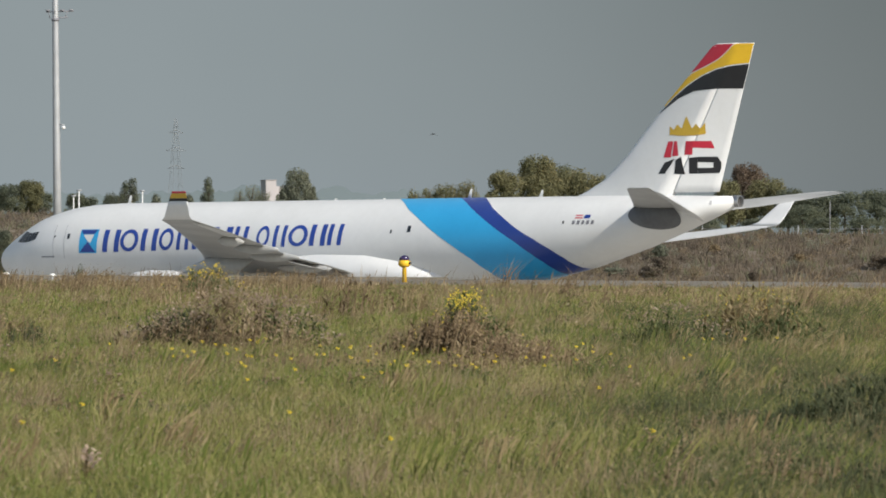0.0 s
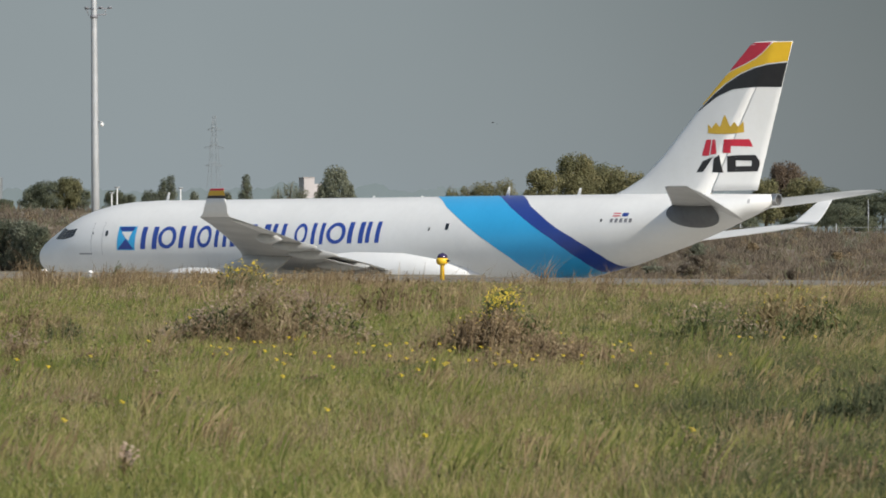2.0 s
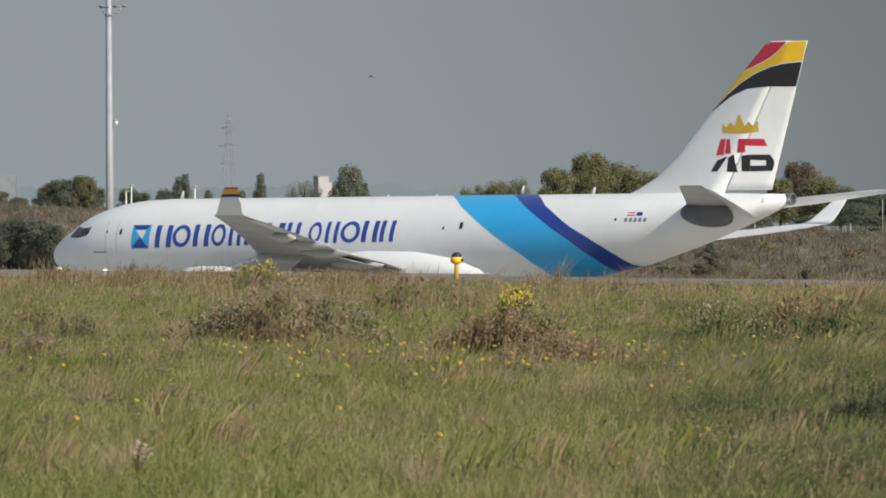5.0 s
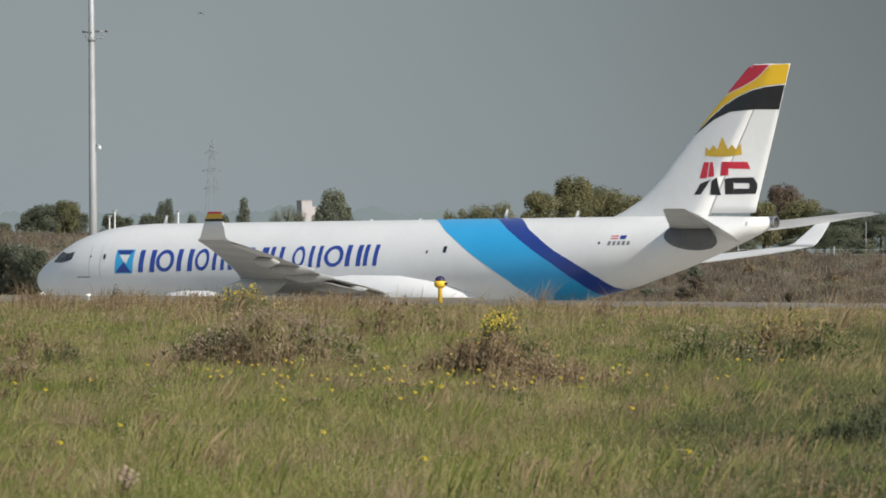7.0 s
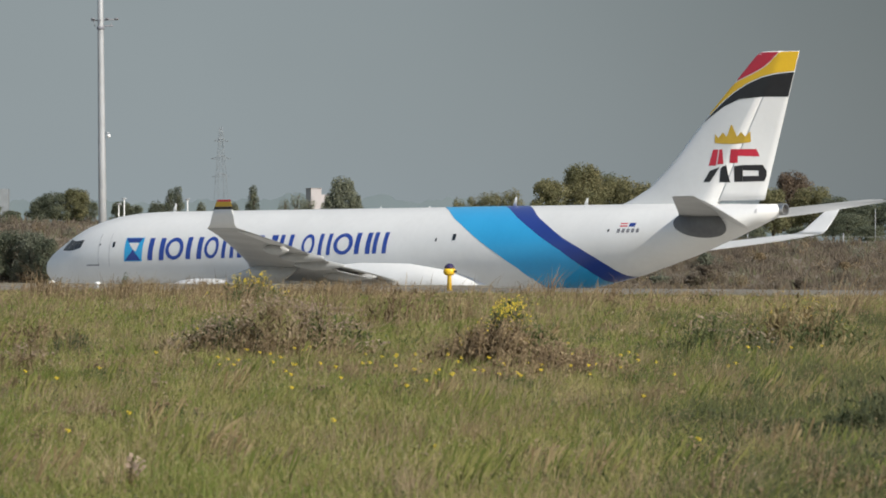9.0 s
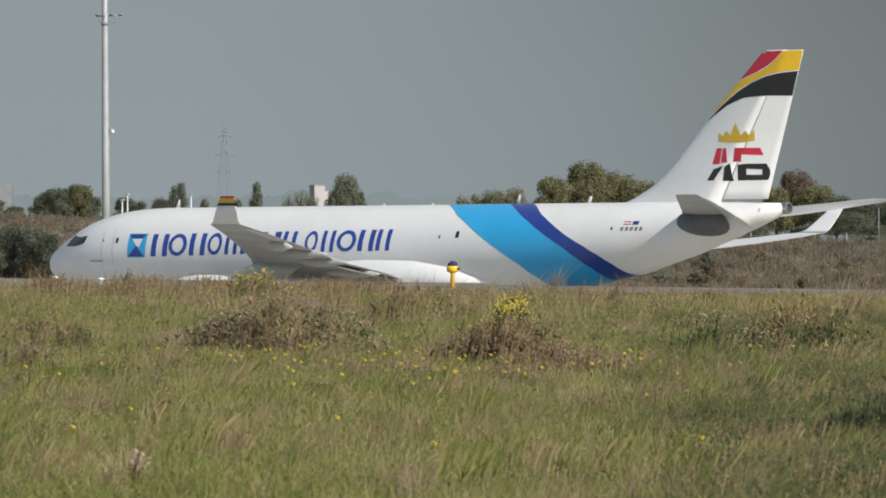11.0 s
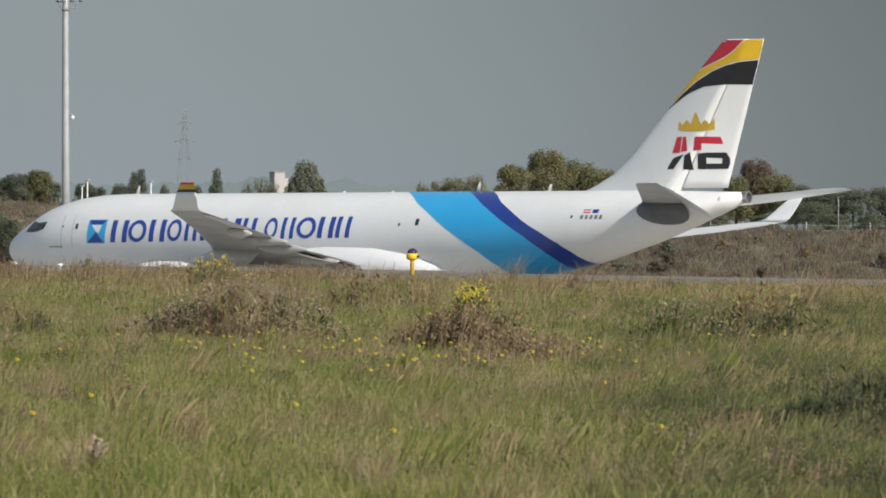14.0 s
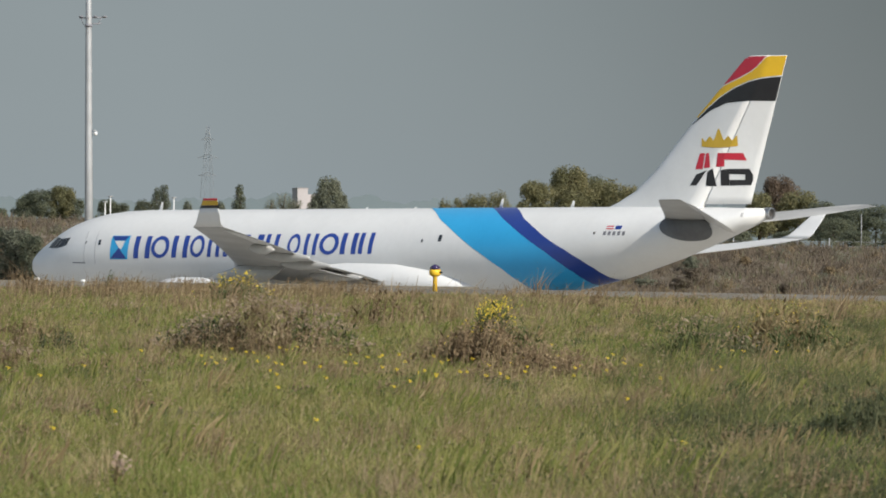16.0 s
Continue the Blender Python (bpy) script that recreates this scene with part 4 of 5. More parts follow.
# ---- grass ----
def blades(name, n, near, far, lo, hi, wide, lean, material, label, seed, patchy=0.0, clump=0.6, east=None):
    """A stretch of grass: bent tapering blades, as one mesh."""
    r = np.random.RandomState(seed)
    # denser close by, thinner far off
    u = r.rand(n)
    d = np.where(r.rand(n) < 0.6, np.exp(np.log(near) + u * np.log(far / near)), np.sqrt(near ** 2 + u * (far ** 2 - near ** 2)))
    x = (r.rand(n) - 0.5) * (0.19 * d + 2.0)
    # tussocks: part of the blades draw together round centres
    m = n // 70
    own = r.randint(0, m, n)
    gather = r.rand(n) < clump
    cx, cd = x[own], d[own]
    spread = 0.08 + 0.22 * r.rand(m)[own] ** 1.5
    x = np.where(gather, cx + r.normal(size=n) * spread, x)
    d = np.where(gather, np.clip(cd + r.normal(size=n) * spread, near, far), d)
    tall = np.where(gather, (0.65 + 0.95 * r.rand(m) ** 1.4)[own], 0.85)
    tilt = np.where(gather, (r.normal(size=m) * 0.3)[own], 0.0)
    if patchy:
        keep = wave(x * 2.0, d * 0.6, 0.55, seed * 0.7) + 0.5 * wave(x * 1.6, d * 0.6, 1.9, seed * 0.3) + r.normal(size=n) * 0.22 > patchy
        x, d, tall, tilt = x[keep], d[keep], tall[keep], tilt[keep]
        n = len(x)
    if east is not None:
        keep = x / d + r.normal(size=n) * 0.012 + 0.01 * wave(x * 2.0, d * 0.5, 0.9, 5.0) > east
        x, d, tall, tilt = x[keep], d[keep], tall[keep], tilt[keep]
        n = len(x)
    z = ground_z(x, d)
    h = (lo + (hi - lo) * r.rand(n) ** 1.6) * (1 + 0.35 * wave(x, d, 0.6, 1.0)) * tall
    # kept short by the mower beside the taxiway edge
    if hi < 0.4:
        h = h * np.where(d > 134, np.where(x > -3.0, 0.5, 0.62), 1.0)
    a = r.rand(n) * 2 * np.pi
    w = wide * (0.6 + 0.8 * r.rand(n)) * np.clip(d / 70, 1.0, 1.7)
    ln = lean + tilt + 0.22 * wave(x, d, 0.55, 4.0) + r.normal(size=n) * 0.48
    dx, dy = np.cos(a) * w, np.sin(a) * w * 0.5
    bx, by = ln * h, r.normal(size=n) * 0.2 * h
    P = np.empty((n, 5, 3))
    P[:, 0] = np.stack([x - dx, d - dy, z - 0.03], -1)
    P[:, 1] = np.stack([x + dx, d + dy, z - 0.03], -1)
    P[:, 2] = np.stack([x + dx * 0.75 + bx * 0.35, d + dy * 0.75 + by * 0.35, z + h * 0.55], -1)
    P[:, 3] = np.stack([x - dx * 0.75 + bx * 0.35, d - dy * 0.75 + by * 0.35, z + h * 0.55], -1)
    P[:, 4] = np.stack([x + bx, d + by, z + h * 0.97], -1)
    me = bpy.data.meshes.new(name)
    me.vertices.add(n * 5)
    me.vertices.foreach_set("co", P.reshape(-1))
    o = (np.arange(n) * 5)[:, None]
    loops = np.concatenate([o + np.array([[0, 1, 2, 3]]), o + np.array([[3, 2, 4]])], 1).reshape(-1)
    me.loops.add(n * 7)
    me.loops.foreach_set("vertex_index", loops.astype(np.int32))
    me.polygons.add(n * 2)
    st = (np.arange(n) * 7)[:, None] + np.array([[0, 4]])
    me.polygons.foreach_set("loop_start", st.reshape(-1).astype(np.int32))
    me.update()
    me.validate()
    me.materials.append(material)
    return tagged(new(name, me), label, "grass", kind="stuff")


blades("meadow_grass", 250000, 36, 153, 0.08, 0.22, 0.0055, 0.20, BLADE, "wind-bent green meadow grass on the rising ground", 3)
blades("fresh_grass", 90000, 36, 150, 0.10, 0.27, 0.0055, 0.16, LUSH, "fresh green grass tussocks in patches", 4, 0.18, 0.85)
# added layer: the eastward falloff of light is put into grass colour
blades("falloff_grass", 230000, 36, 120, 0.10, 0.25, 0.0058, 0.16, FALLOFF, "green grass darkened towards the east as light falloff", 6, 0.0, 0.8, 0.045)
blades("dry_grass", 52000, 36, 153, 0.16, 0.34, 0.0034, 0.32, STRAW, "dry straw-coloured grass stalks among the green", 5, 0.15, 0.75)
blades("withered_grass", 60000, 36, 153, 0.10, 0.28, 0.0050, 0.2, MAUVE, "withered brown grass in patches", 9, 0.30, 0.7)
blades("seeding_grass", 40000, 37, 130, 0.20, 0.38, 0.0042, 0.42, MAUVE, "tall faded seeding grass in drifts", 21, 0.35, 0.8)
blades("crest_grass", 16000, 136, 153, 0.12, 0.36, 0.0060, 0.2, STRAW, "dry grass along the taxiway edge", 8)
blades("crest_stalks", 2200, 112, 152, 0.40, 0.85, 0.0062, 0.22, RUST, "tall thin dry stalks along the crest", 27, 0.0, 0.4)


def scatter(name, n, size, low, high, patchy, material, label, seed, sides=4):
    """Small leaves or seed heads strewn through the grass, as one mesh."""
    r = np.random.RandomState(seed)
    d = np.exp(np.log(37) + r.rand(n) * np.log(152 / 37))
    x = (r.rand(n) - 0.5) * (0.19 * d + 2.0)
    keep = wave(x, d, 0.8, seed * 0.9) + 0.6 * wave(x, d, 2.6, seed * 0.4) + r.normal(size=n) * 0.2 > patchy
    x, d = x[keep], d[keep]
    n = len(x)
    z = ground_z(x, d) + low + (high - low) * r.rand(n)
    s = size * (0.5 + r.rand(n)) * np.clip(d / 75, 0.7, 1.6)
    a, b = r.normal(size=(n, 3)), r.normal(size=(n, 3))
    a /= np.linalg.norm(a, axis=1)[:, None]
    b = np.cross(a, b)
    b /= np.linalg.norm(b, axis=1)[:, None]
    c = np.stack([x, d, z], -1)
    P = np.stack([c - a * s[:, None], c + b * (s * 0.5)[:, None], c + a * s[:, None], c - b * (s * 0.5)[:, None]], 1)
    me = bpy.data.meshes.new(name)
    me.vertices.add(n * 4)
    me.vertices.foreach_set("co", P.reshape(-1))
    me.loops.add(n * 4)
    me.loops.foreach_set("vertex_index", np.arange(n * 4, dtype=np.int32))
    me.polygons.add(n)
    me.polygons.foreach_set("loop_start", np.arange(0, n * 4, 4, dtype=np.int32))
    me.update()
    me.validate()
    me.materials.append(material)
    return tagged(new(name, me), label, "weeds", kind="stuff")


scatter("clover_leaves", 80000, 0.020, 0.02, 0.16, 0.05, WEED, "small green leaves low in the grass", 13)
scatter("brown_seeds", 60000, 0.012, 0.12, 0.30, 0.15, RUST, "brown seed heads over the grass", 17)
scatter("faded_seeds", 50000, 0.014, 0.14, 0.32, 0.25, MAUVE, "faded grass seed in drifts", 23)
scatter("pale_seed_heads", 9000, 0.015, 0.12, 0.28, 0.0, FLUFF, "pale seed heads over the grass", 19)


def make_bank_grass():
    r = np.random.RandomState(11)
    n = 36000
    d = 431 + 56 * r.rand(n)
    x = (r.rand(n) - 0.5) * 0.2 * d
    keep = ~((x > -30) & (x < 10) & (d < 470))
    x, d = x[keep], d[keep]
    n = len(x)
    z = ground_z(x, d)
    h, w, l = 0.15 + 0.40 * r.rand(n), 0.04 + 0.08 * r.rand(n), r.normal(size=n) * 0.15
    h = h * np.where(wave(x, d, 0.5, 2.0) > 0.2, 1.7, 1.0)
    P = np.stack([np.stack(p, -1) for p in ((x - w, d, z - 0.1), (x + w, d, z - 0.1), (x + w * 0.7 + l * 0.5, d + 0.1 * h, z + h * 0.6), (x + l, d + 0.3 * h, z + h), (x - w * 0.7 + l * 0.5, d + 0.1 * h, z + h * 0.6))], 1).reshape(-1, 3)
    f = (np.arange(n)[:, None] * 5 + np.arange(5)).tolist()
    tagged(new("bank_grass", mesh_from("bank_grass", P, f, BANKG)), "tall brown dry grass on the far bank", "grass", kind="stuff")
    for name, material, many, label in (("bank_scrub", BANKG, 420, "soft brown low growth on the far bank"), ("bank_dead_weed", MAUVE, 150, "faded dead weeds on the far bank"), ("bank_bramble", HAZELEAF, 90, "grey-green bramble on the far bank")):
        lobes = []
        for k in range(many):
            y = 433 + 52 * r.rand()
            x = y * (0.015 + 0.085 * r.rand()) if k % 4 else -y * (0.065 + 0.03 * r.rand())
            q = 0.35 + 0.65 * r.rand()
            lobes.append((x, y, float(ground_z(x, y)) + 0.25 * q, 0.75 * q, 0.6 * q, 0.75 * q))
        v, f = leaf_cloud(lobes, many * 230, 0.085, r)
        tagged(new(name, mesh_from(name, v, f, material)), label, "scrub", kind="stuff")


make_bank_grass()

# ---- weeds and flowers ----
SWAY = []


def star(v, f, c, r, rnd, n=6):
    i = len(v)
    nrm = Vector((rnd.normal() * 0.5, -0.6 + rnd.normal() * 0.4, 0.9)).normalized()
    q = nrm.to_track_quat("Z", "Y")
    v.append(tuple(Vector(c) + nrm * r * 0.25))
    for k in range(n * 2):
        a, rr = math.pi * k / n, r * (1.0 if k % 2 else 0.7)
        v.append(tuple(Vector(c) + q @ Vector((rr * math.cos(a), rr * math.sin(a), 0))))
    for k in range(n * 2):
        f.append((i, i + 1 + k, i + 1 + (k + 1) % (n * 2)))


def weed(name, x, y, width, height, label, head=None, leaf=None, stems=40, heads=4, size=0.03, seed=1, sway=1.2, spiky=False, lean=0.15):
    """A clump of branching stems with leaves and flower or seed heads."""
    rnd = np.random.RandomState(seed)
    leaf = leaf or WEED
    t = thing(name, pose(x, y, float(ground_z(x, y))), label, "weed")
    bm = bmesh.new()
    lv, lf, hv, hf = [], [], [], []
    for k in range(stems):
        bx, by = float(np.clip(rnd.normal() * 0.29, -0.72, 0.72)) * width, rnd.normal() * width * 0.22
        edge = max(0.32, 1 - (2 * bx / width) ** 2 * 0.5)
        h = height * edge * (0.55 + 0.45 * rnd.rand())
        tip = Vector((bx + lean * h + rnd.normal() * 0.12 * h, by + rnd.normal() * 0.1 * h, h))
        foot = Vector((bx, by, -0.03))
        midp = foot.lerp(tip, 0.5) - Vector((lean * h * 0.15, 0, 0))
        tube([foot, midp, tip], [0.009, 0.007, 0.004] if spiky else [0.006, 0.005, 0.003], 3, bm)
        for j in range(4 if spiky else 11):
            u = rnd.rand() * 0.9
            p = foot.lerp(tip, u)
            a, s = rnd.rand() * 6.28, min(0.16, height * (0.09 + 0.12 * rnd.rand()))
            d = Vector((math.cos(a), math.sin(a) * 0.6, 0.35 + 0.5 * rnd.rand())).normalized() * s
            side = d.cross(Vector((0, 0, 1))).normalized() * s * 0.14
            i = len(lv)
            lv += [tuple(p), tuple(p + d * 0.5 + side), tuple(p + d), tuple(p + d * 0.5 - side)]
            lf.append((i, i + 1, i + 2, i + 3))
        for j in range(heads):
            if spiky:
                p = foot.lerp(tip, 0.5 + 0.5 * rnd.rand()) + Vector((rnd.normal() * 0.03, rnd.normal() * 0.03, 0))
            else:
                p = tip + Vector((rnd.normal() * height * 0.09, rnd.normal() * height * 0.07, rnd.normal() * height * 0.05))
            star(hv, hf, p, size * (0.6 + 0.7 * rnd.rand()), rnd, 4)
    tagged(part("stem", bm, leaf, t, smooth=False), kind="stuff")
    tagged(part("foliage", mesh_from("foliage", lv, lf, leaf), leaf, t), kind="stuff")
    if head:
        tagged(part("flower_head" if head is PETAL else "seed_head", mesh_from("heads", hv, hf, head), head, t), kind="stuff")
    SWAY.append((t, sway, seed))
    return t


def make_weeds():
    dn, dl, rg = "thistle_clump", "thistle clump gone to pale fluffy seed", "ragwort in yellow flower"
    weed(dn, -2.75, 83.5, 2.3, 1.0, dl, FLUFF, MAUVE, 130, 8, 0.019, 21)
    weed(dn, -3.5, 84.5, 1.7, 0.72, "dark green thistle clump with few seed heads", FLUFF, NETTLE, 130, 2, 0.02, 22)
    weed(dn, -1.85, 84.8, 1.3, 0.86, dl, FLUFF, WEED, 50, 5, 0.026, 23)
    weed(dn, -2.6, 82.5, 2.4, 0.5, "brown withered weeds under the thistles", RUST, RUST, 90, 3, 0.018, 24)
    weed("ragwort", 1.02, 92.5, 0.35, 1.05, "tall ragwort in yellow flower", PETAL, WEED, 14, 9, 0.016, 25, 2.0)
    weed("dock_clump", 0.70, 78.5, 1.7, 0.80, "rusty brown dock clump with yellow blooms", RUST, RUST, 210, 9, 0.020, 26, spiky=True)
    weed("dock_clump", 1.55, 73.5, 1.9, 0.54, "low rusty brown dock clump", RUST, RUST, 150, 8, 0.020, 27, spiky=True)
    weed("dock_clump", 1.05, 84.0, 1.4, 0.80, "olive-brown weeds behind the dock", RUST, WEED, 120, 3, 0.018, 48)
    weed("ragwort", 0.85, 83.5, 0.55, 0.95, rg, PETAL, WEED, 40, 7, 0.015, 28)
    weed(dn, 4.3, 86.0, 1.9, 0.72, "faded thistle clump with grey down", FLUFF, WEED, 80, 3, 0.02, 29)
    weed(dn, 4.9, 84.5, 1.6, 0.42, "dark green weeds under the thistles", FLUFF, NETTLE, 70, 1, 0.016, 49)
    weed("ragwort", 5.75, 87.5, 1.6, 1.08, "browned ragwort with few yellow flowers", PETAL, STRAW, 90, 1, 0.014, 30)
    weed("dock_clump", 6.1, 85.5, 1.5, 0.85, "brown weeds beside the ragwort", RUST, WEED, 70, 3, 0.018, 31)
    weed("ragwort", -4.85, 134.0, 1.5, 0.85, "bushy ragwort in yellow flower by the taxiway", PETAL, WEED, 56, 3, 0.024, 32)
    weed("dock_clump", -0.9, 108, 1.6, 0.95, "brown dry dock spikes in the grass", RUST, RUST, 60, 4, 0.018, 33, spiky=True)
    weed("dock_clump", 0.15, 109, 1.5, 0.80, "brown dry dock spikes in the grass", RUST, STRAW, 54, 4, 0.016, 34, spiky=True)
    weed("nettle_clump", 4.2, 53.0, 1.0, 0.52, "dark green nettle-like weeds", None, NETTLE, 110, 0, 0.02, 35)
    weed("nettle_clump", 3.6, 50.0, 1.0, 0.36, "dark green nettle-like weeds", None, NETTLE, 90, 0, 0.02, 36)
    weed("nettle_clump", 4.75, 55.0, 1.0, 0.66, "dark green nettle-like weeds", None, NETTLE, 100, 0, 0.02, 44)
    weed("nettle_clump", 2.4, 45.0, 0.9, 0.26, "dark green nettle-like weeds", None, NETTLE, 70, 0, 0.02, 50)
    weed("nettle_clump", 3.5, 45.5, 0.9, 0.30, "dark green nettle-like weeds", None, NETTLE, 70, 0, 0.02, 51)
    weed(dn, -5.75, 73, 0.9, 0.52, "brown thistle gone to seed", FLUFF, RUST, 50, 3, 0.02, 37)
    weed(dn, -6.6, 86, 1.6, 0.62, "brown thistle gone to seed", RUST, RUST, 70, 3, 0.018, 38)
    weed("dock_spike", 4.0, 129, 0.28, 0.65, "single dark dock spike by the taxiway", RUST, RUST, 9, 14, 0.022, 39, 2.0, True)
    weed("dock_spike", 4.6, 119, 0.22, 0.50, "single dark dock spike in the grass", RUST, RUST, 8, 14, 0.02, 40, 2.0, True)
    weed("tall_weed", -9.1, 151.5, 0.3, 0.68, "tall leafy green weed by the taxiway", None, WEED, 14, 0, 0.02, 41, 2.0)
    weed("ragwort", 6.9, 141, 0.7, 0.4, "small ragwort by the taxiway", FLUFF, WEED, 26, 2, 0.026, 42)
    weed("seed_head_plant", -2.36, 40.3, 0.10, 0.40, "pale fluffy seed heads in the near grass", DOWN, STRAW, 6, 5, 0.024, 43, 3.0)
    weed("seed_head_plant", -3.55, 65.0, 0.3, 0.34, "brown seed heads in the grass", FLUFF, RUST, 9, 3, 0.02, 45, 3.0)
    weed("dock_clump", 2.05, 72.5, 1.2, 0.42, "low rusty brown dock clump", RUST, RUST, 70, 4, 0.016, 70, spiky=True)
    weed("dock_clump", 1.0, 71.5, 1.5, 0.36, "low straw-brown weeds before the dock", RUST, STRAW, 70, 3, 0.016, 71, spiky=True)
    weed("ragwort", 1.05, 88.0, 0.40, 0.98, "ragwort in yellow flower behind the dock", PETAL, WEED, 20, 8, 0.014, 72)
    weed("nettle_clump", 3.95, 47.0, 0.9, 0.40, "dark green nettle-like weeds", None, NETTLE, 80, 0, 0.02, 73)
    weed("nettle_clump", 3.35, 44.0, 0.8, 0.34, "dark green nettle-like weeds", None, NETTLE, 70, 0, 0.02, 74)
    weed("nettle_clump", 4.5, 50.0, 0.9, 0.48, "dark green nettle-like weeds", None, NETTLE, 80, 0, 0.02, 75)
    weed("nettle_clump", 2.6, 48.0, 0.9, 0.24, "dark green nettle-like weeds", None, NETTLE, 60, 0, 0.02, 76)
    weed("nettle_clump", 3.0, 52.0, 1.1, 0.24, "dark green nettle-like weeds", None, NETTLE, 70, 0, 0.02, 52)
    weed("nettle_clump", 4.6, 61.0, 1.3, 0.34, "dark green nettle-like weeds", None, NETTLE, 80, 0, 0.02, 53)
    weed("nettle_clump", 2.9, 42.5, 0.9, 0.22, "dark green nettle-like weeds", None, NETTLE, 60, 0, 0.02, 54)
    weed("nettle_clump", 3.6, 58.0, 1.2, 0.22, "dark green nettle-like weeds", None, NETTLE, 70, 0, 0.02, 55)
    weed("nettle_clump", -5.9, 84.5, 0.9, 0.45, "dark green nettle-like weeds", None, NETTLE, 40, 0, 0.02, 56)
    weed("dock_clump", -1.3, 74.0, 2.2, 0.26, "low brown withered weeds in the grass", RUST, RUST, 90, 3, 0.015, 57, spiky=True)
    weed("dock_clump", -4.4, 76.0, 2.0, 0.28, "low brown withered weeds in the grass", RUST, RUST, 70, 3, 0.015, 58, spiky=True)
    weed("ragwort", 0.62, 79.5, 1.2, 0.62, "small ragwort in yellow flower among the dock", PETAL, WEED, 50, 2, 0.017, 59)
    # extra dark clumps, added to dim the east slope like lens falloff
    rnd = np.random.RandomState(92)
    sets = [weed("nettle_clump", 3.0, 41.0, 0.9, 0.24, "dark green nettle-like weeds", None, NETTLE, 70, 0, 0.02, 200), weed("nettle_clump", 3.6, 43.5, 1.0, 0.30, "dark green nettle-like weeds", None, NETTLE, 80, 0, 0.02, 201),
            weed("nettle_clump", 3.9, 56.0, 1.0, 0.22, "dull green leafy weeds", None, WEED, 70, 0, 0.02, 202), weed("dock_clump", 2.8, 40.0, 0.5, 0.36, "brown withered weeds among the nettles", RUST, MAUVE, 22, 3, 0.014, 203, spiky=True)]
    for k in range(44):
        y = 38.5 + 32 * rnd.rand()
        x = y * (0.050 + 0.044 * rnd.rand() ** 0.7)
        SWAY.append((copy_thing(sets[k % 4], pose(x, y, float(ground_z(x, y)) - 0.05 * rnd.rand(), 0, 0, rnd.rand() * 90 - 45)), 1.2, k * 1.1))
    rnd = np.random.RandomState(90)
    # brown weeds along the crest and low mixed clumps over the slope
    kinds = (("dock_clump", "brown dry weeds by the taxiway", RUST, RUST, 1.1, 0.58, 34, "weeds along the crest"), ("dock_clump", "straw-coloured dry weeds by the taxiway", RUST, STRAW, 1.0, 0.54, 34, "weeds along the crest"),
             ("low_weed", "low brown withered weed in the grass", RUST, RUST, 0.7, 0.24, 30, "low weeds"), ("low_weed", "low dark green weed in the grass", None, WEED, 0.6, 0.20, 40, "low weeds"), ("low_weed", "low green weed with brown seed in the grass", RUST, WEED, 0.6, 0.26, 24, "low weeds"))
    for k, (name, label, head, leaf, w, h, st, grp) in enumerate(kinds):
        first = None
        for j in range(17 if k < 2 else 22):
            y = 134 + 17 * rnd.rand() if k < 2 else 44 + 85 * rnd.rand()
            x = (rnd.rand() - 0.5) * 0.18 * y
            if k < 2 and (x > -2.0 or rnd.rand() < 0.6):
                x = -0.075 * y * rnd.rand()
            if first is None:
                first = weed(name, x, y, w, h, label, head, leaf, st, 3 if head else 0, 0.018, 60 + k, spiky=k < 3)
                tagged(first, group=grp)
            else:
                SWAY.append((copy_thing(first, pose(x, y, float(ground_z(x, y)), 0, 0, rnd.rand() * 40 - 20)), 1.2, j * 1.3))


make_weeds()
FLOWERS = (-3.23, 88.3), (-2.65, 86.6), (-2.27, 80.3), (-2.1, 79.7), (-3.01, 79.6), (-2.14, 72.3), (-2.01, 71.6), (-4.27, 77.9), (-4.6, 70.1), (-2.9, 71.7), (-0.45, 62.7), (-1.3, 65.8), (-0.37, 73.8), (0.09, 67.6), (0.22, 75.2), (1.24, 69.3), (2.03, 72.9), (2.89, 73.6), (2.91, 68.0), (-5.43, 68.4), (-4.78, 65.4), (-3.52, 49.4), (-1.8, 62.0)
MORE = (0.59, 75.3), (2.18, 59.5), (0.37, 69.2), (1.96, 78.2), (1.93, 84.4), (-1.19, 77.6), (-0.71, 71.3), (-0.11, 45.1), (-1.13, 52.3), (2.21, 47.2), (-4.6, 89.7), (-2.58, 77.4), (-1.72, 72.4), (2.65, 74.3), (2.31, 71.1), (0.88, 68.6), (1.78, 74.2), (-3.24, 54.1), (-4.36, 93.6)


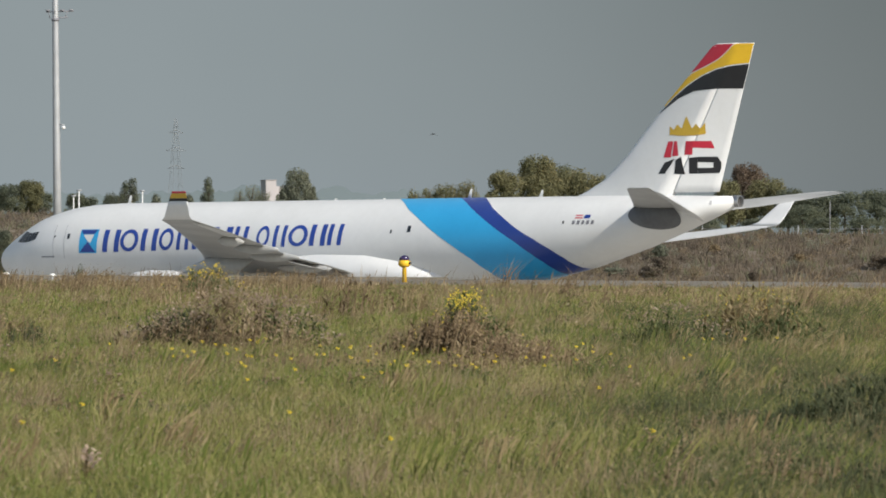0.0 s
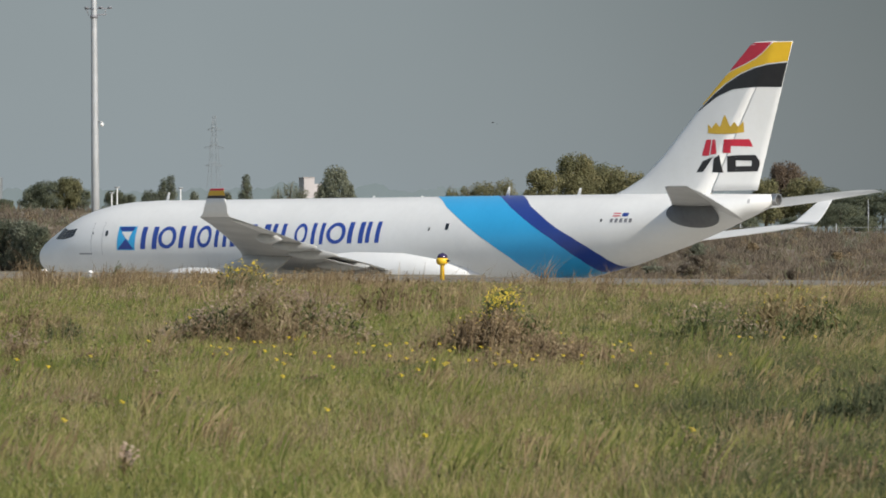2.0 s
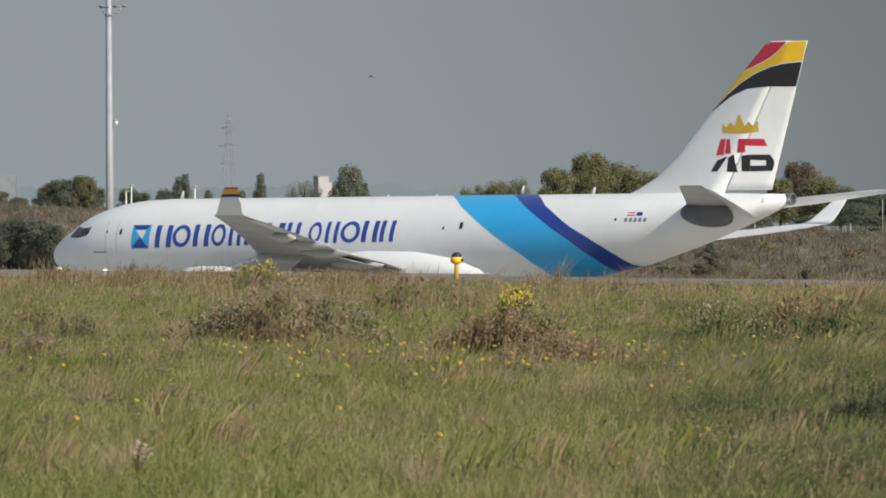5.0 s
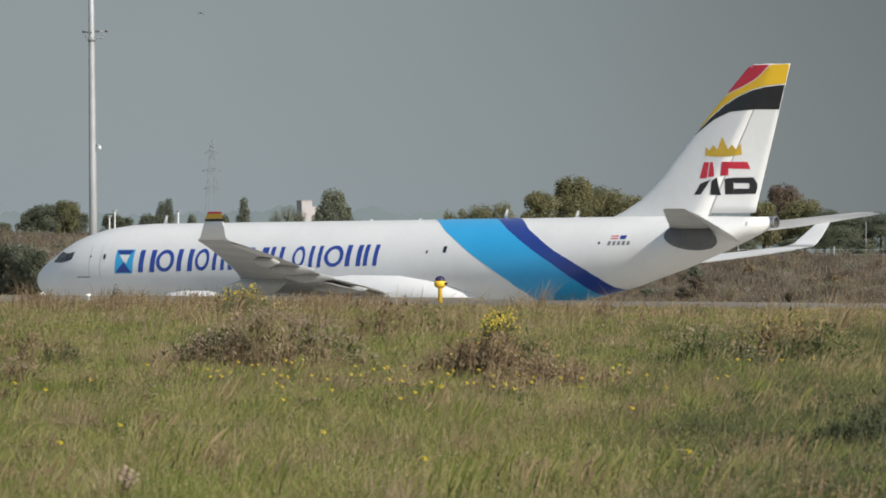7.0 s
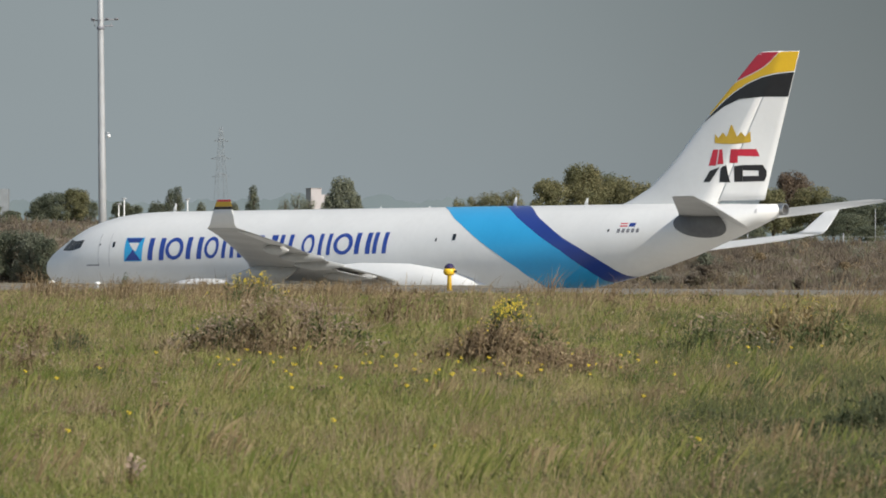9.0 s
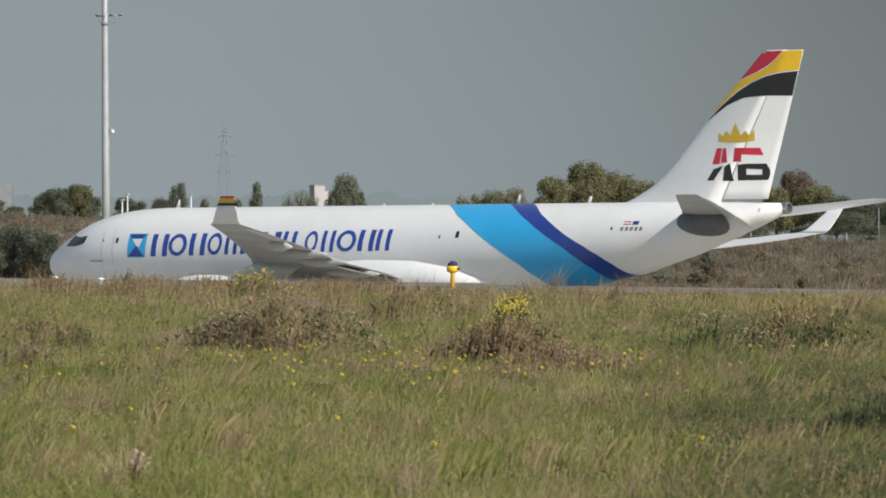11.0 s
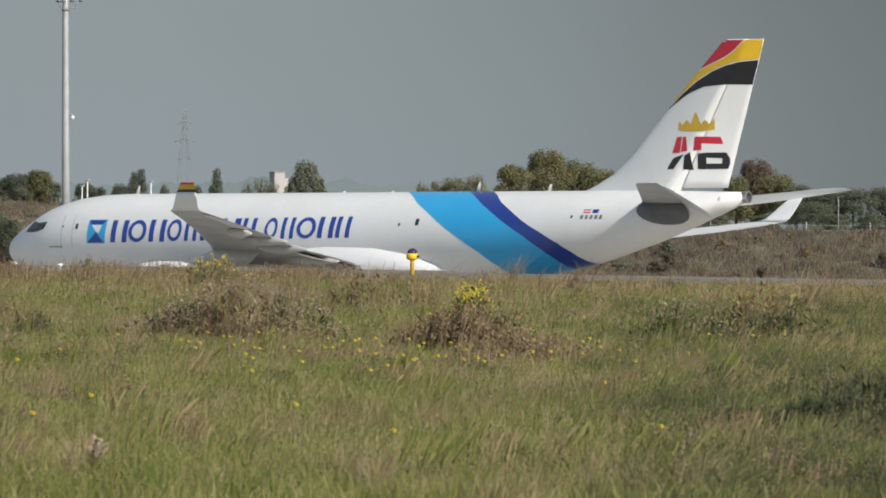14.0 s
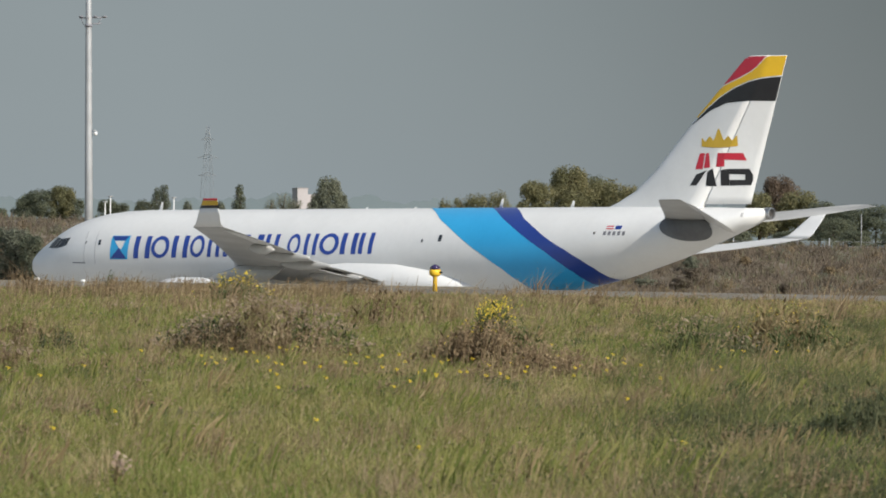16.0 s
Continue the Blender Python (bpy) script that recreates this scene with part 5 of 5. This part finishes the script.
def make_flowers():
    rnd = np.random.RandomState(77)
    first = None
    spots = list(FLOWERS + MORE)
    for cx, cy, w, n in ((-2.3, 76, 1.2, 14), (0.9, 72, 1.6, 16), (-0.6, 70, 1.4, 8), (5.2, 86, 1.0, 8), (2.8, 74, 1.0, 6)):
        spots += [(cx + rnd.normal() * w * 0.6, cy + rnd.normal() * 4.5) for j in range(n)]
    for k, (x, y) in enumerate(spots):
        m = pose(x, y, float(ground_z(x, y)), 0, 6 + rnd.normal() * 4, rnd.rand() * 60)
        if first is None:
            first = thing("yellow_flower", m, "single yellow hawkweed flower in the grass", "flower", "yellow flowers")
            part("stem", tube([(0, 0, -0.02), (0.01, 0, 0.13), (0.03, 0, 0.25)], [0.004, 0.003, 0.003], 4), WEED, first)
            v, f = [], []
            for c in ((0.03, 0, 0.26), (0.05, 0.01, 0.245)):
                star(v, f, c, 0.030, rnd, 6)
            part("flower_head", mesh_from("flower_head", v, f, PETAL), PETAL, first, "bright yellow petals")
            t = first
        else:
            t = copy_thing(first, m)
        SWAY.append((t, 5.0, k * 1.7))


make_flowers()


def make_tufts():
    """Taller loose tufts that nod in the wind."""
    rnd = np.random.RandomState(5)
    for k in range(52):
        y = 40 + 62 * rnd.rand() ** 1.4
        x = (rnd.rand() - 0.5) * 0.175 * y
        t = thing("grass_tuft", pose(x, y, float(ground_z(x, y))), "tall loose grass tuft nodding in wind", "grass tuft", "tall grass tufts")
        v, f = [], []
        for j in range(15):
            h, a, w = 0.2 + 0.22 * rnd.rand(), rnd.rand() * 6.28, 0.006 + 0.005 * rnd.rand()
            bx, by, l = rnd.normal() * 0.09, rnd.normal() * 0.07, 0.30 + rnd.normal() * 0.15
            cx, cy = math.cos(a) * w, math.sin(a) * w
            i = len(v)
            v += [(bx - cx, by - cy, -0.02), (bx + cx, by + cy, -0.02), (bx + cx + l * h * 0.3, by + cy, h * 0.55), (bx - cx + l * h * 0.3, by - cy, h * 0.55),
                  (bx + l * h + cx * 1.4, by, h * 0.95), (bx + l * h - cx * 1.4, by, h * 0.95), (bx + l * h * 1.15, by, h * 1.05)]
            f += [(i, i + 1, i + 2, i + 3), (i + 3, i + 2, i + 4, i + 5), (i + 5, i + 4, i + 6)]
        tagged(part("grass", mesh_from("grass", v, f, BLADE if k % 3 else STRAW), BLADE, t), kind="stuff")
        SWAY.append((t, 5.0, k * 2.3))


make_tufts()


# ---- bird ----
def make_bird():
    b = thing("bird", pose(2.0, 300, 9.1), "small dark bird flying over the field", "bird")
    body = part("body", loft([[(x, r * math.cos(a), r * math.sin(a)) for a in (2 * math.pi * k / 10 for k in range(10))] for x, r in ((-0.15, 0.006), (-0.12, 0.022), (-0.05, 0.035), (0.03, 0.035), (0.09, 0.028), (0.12, 0.024), (0.15, 0.004))]), BIRDM, b)
    part("tail", loft([[(-0.13, -0.015, 0.006), (-0.13, 0.015, 0.006), (-0.13, 0.015, -0.004), (-0.13, -0.015, -0.004)], [(-0.22, -0.04, 0.004), (-0.22, 0.04, 0.004), (-0.22, 0.04, -0.002), (-0.22, -0.04, -0.002)]]), BIRDM, b, smooth=False)
    wings = []
    for s in (-1, 1):
        w = part("wing", loft([foil(-0.06, 0.0, 0.0, 0.13, 0.08), foil(-0.04, s * 0.13, 0.01, 0.11, 0.06), foil(-0.10, s * 0.27, 0.0, 0.03, 0.05)]), BIRDM, b)
        wings.append((w, s))
    return b, wings


BIRD, BIRD_WINGS = make_bird()
# seconds, metres across, height
BIRD_PATH = ((0.0, 1.97, 9.14), (0.1, 1.43, 8.57), (0.5, 0.7, 7.4), (0.9, 0.48, 6.7), (1.2, 1.1, 6.95), (1.35, 1.4, 7.1), (1.5, 2.07, 8.4), (1.8, 3.2, 9.2), (2.1, 3.2, 10.0), (2.4, 3.05, 10.95), (2.7, 3.0, 11.35), (2.9, 2.5, 12.25), (3.1, 1.9, 12.6), (3.3, 1.2, 11.8), (3.6, 0.7, 12.05), (4.0, -0.32, 11.1), (4.2, -0.95, 10.85), (4.8, -3.6, 11.6), (5.5, -6.6, 14.2), (6.3, -10.19, 16.84), (6.7, -12.15, 16.79), (6.9, -12.81, 17.05), (7.1, -13.58, 17.21), (7.3, -14.59, 17.79), (7.5, -15.16, 17.54), (7.7, -16.05, 16.38), (7.9, -16.53, 15.8), (8.1, -16.9, 16.31), (8.3, -17.18, 15.95), (8.5, -17.71, 16.79), (8.7, -18.37, 18.06), (9.6, -26, 21), (11.0, -60, 26), (16.0, -220, 40))


def motions():
    rows, n = [], len(BIRD_PATH)
    for i, (t, x, z) in enumerate(BIRD_PATH):
        a, b = BIRD_PATH[max(0, i - 1)], BIRD_PATH[min(n - 1, i + 1)]
        face = 180 if b[1] < a[1] else 35
        rows.append((t, pose(x, 300, z, 0, 0, face if face == 35 else 120)))
    walk(BIRD, rows)
    for w, s in BIRD_WINGS:
        walk(w, [(k * 0.1, pose(0, 0, 0.02, s * (32 if k % 2 else -24), 0, 0)) for k in range(161)])
    for ob, amp, ph in SWAY:
        m = ob.matrix_basis.copy()
        rows = []
        for k in range(33):
            t = k * 0.5
            a = amp * (0.6 * math.sin(2.1 * t + ph) + 0.4 * math.sin(4.7 * t + 1.9 * ph))
            rows.append((t, m @ pose(0, 0, 0, 0.3 * a, a, 0)))
        walk(ob, rows)


motions()
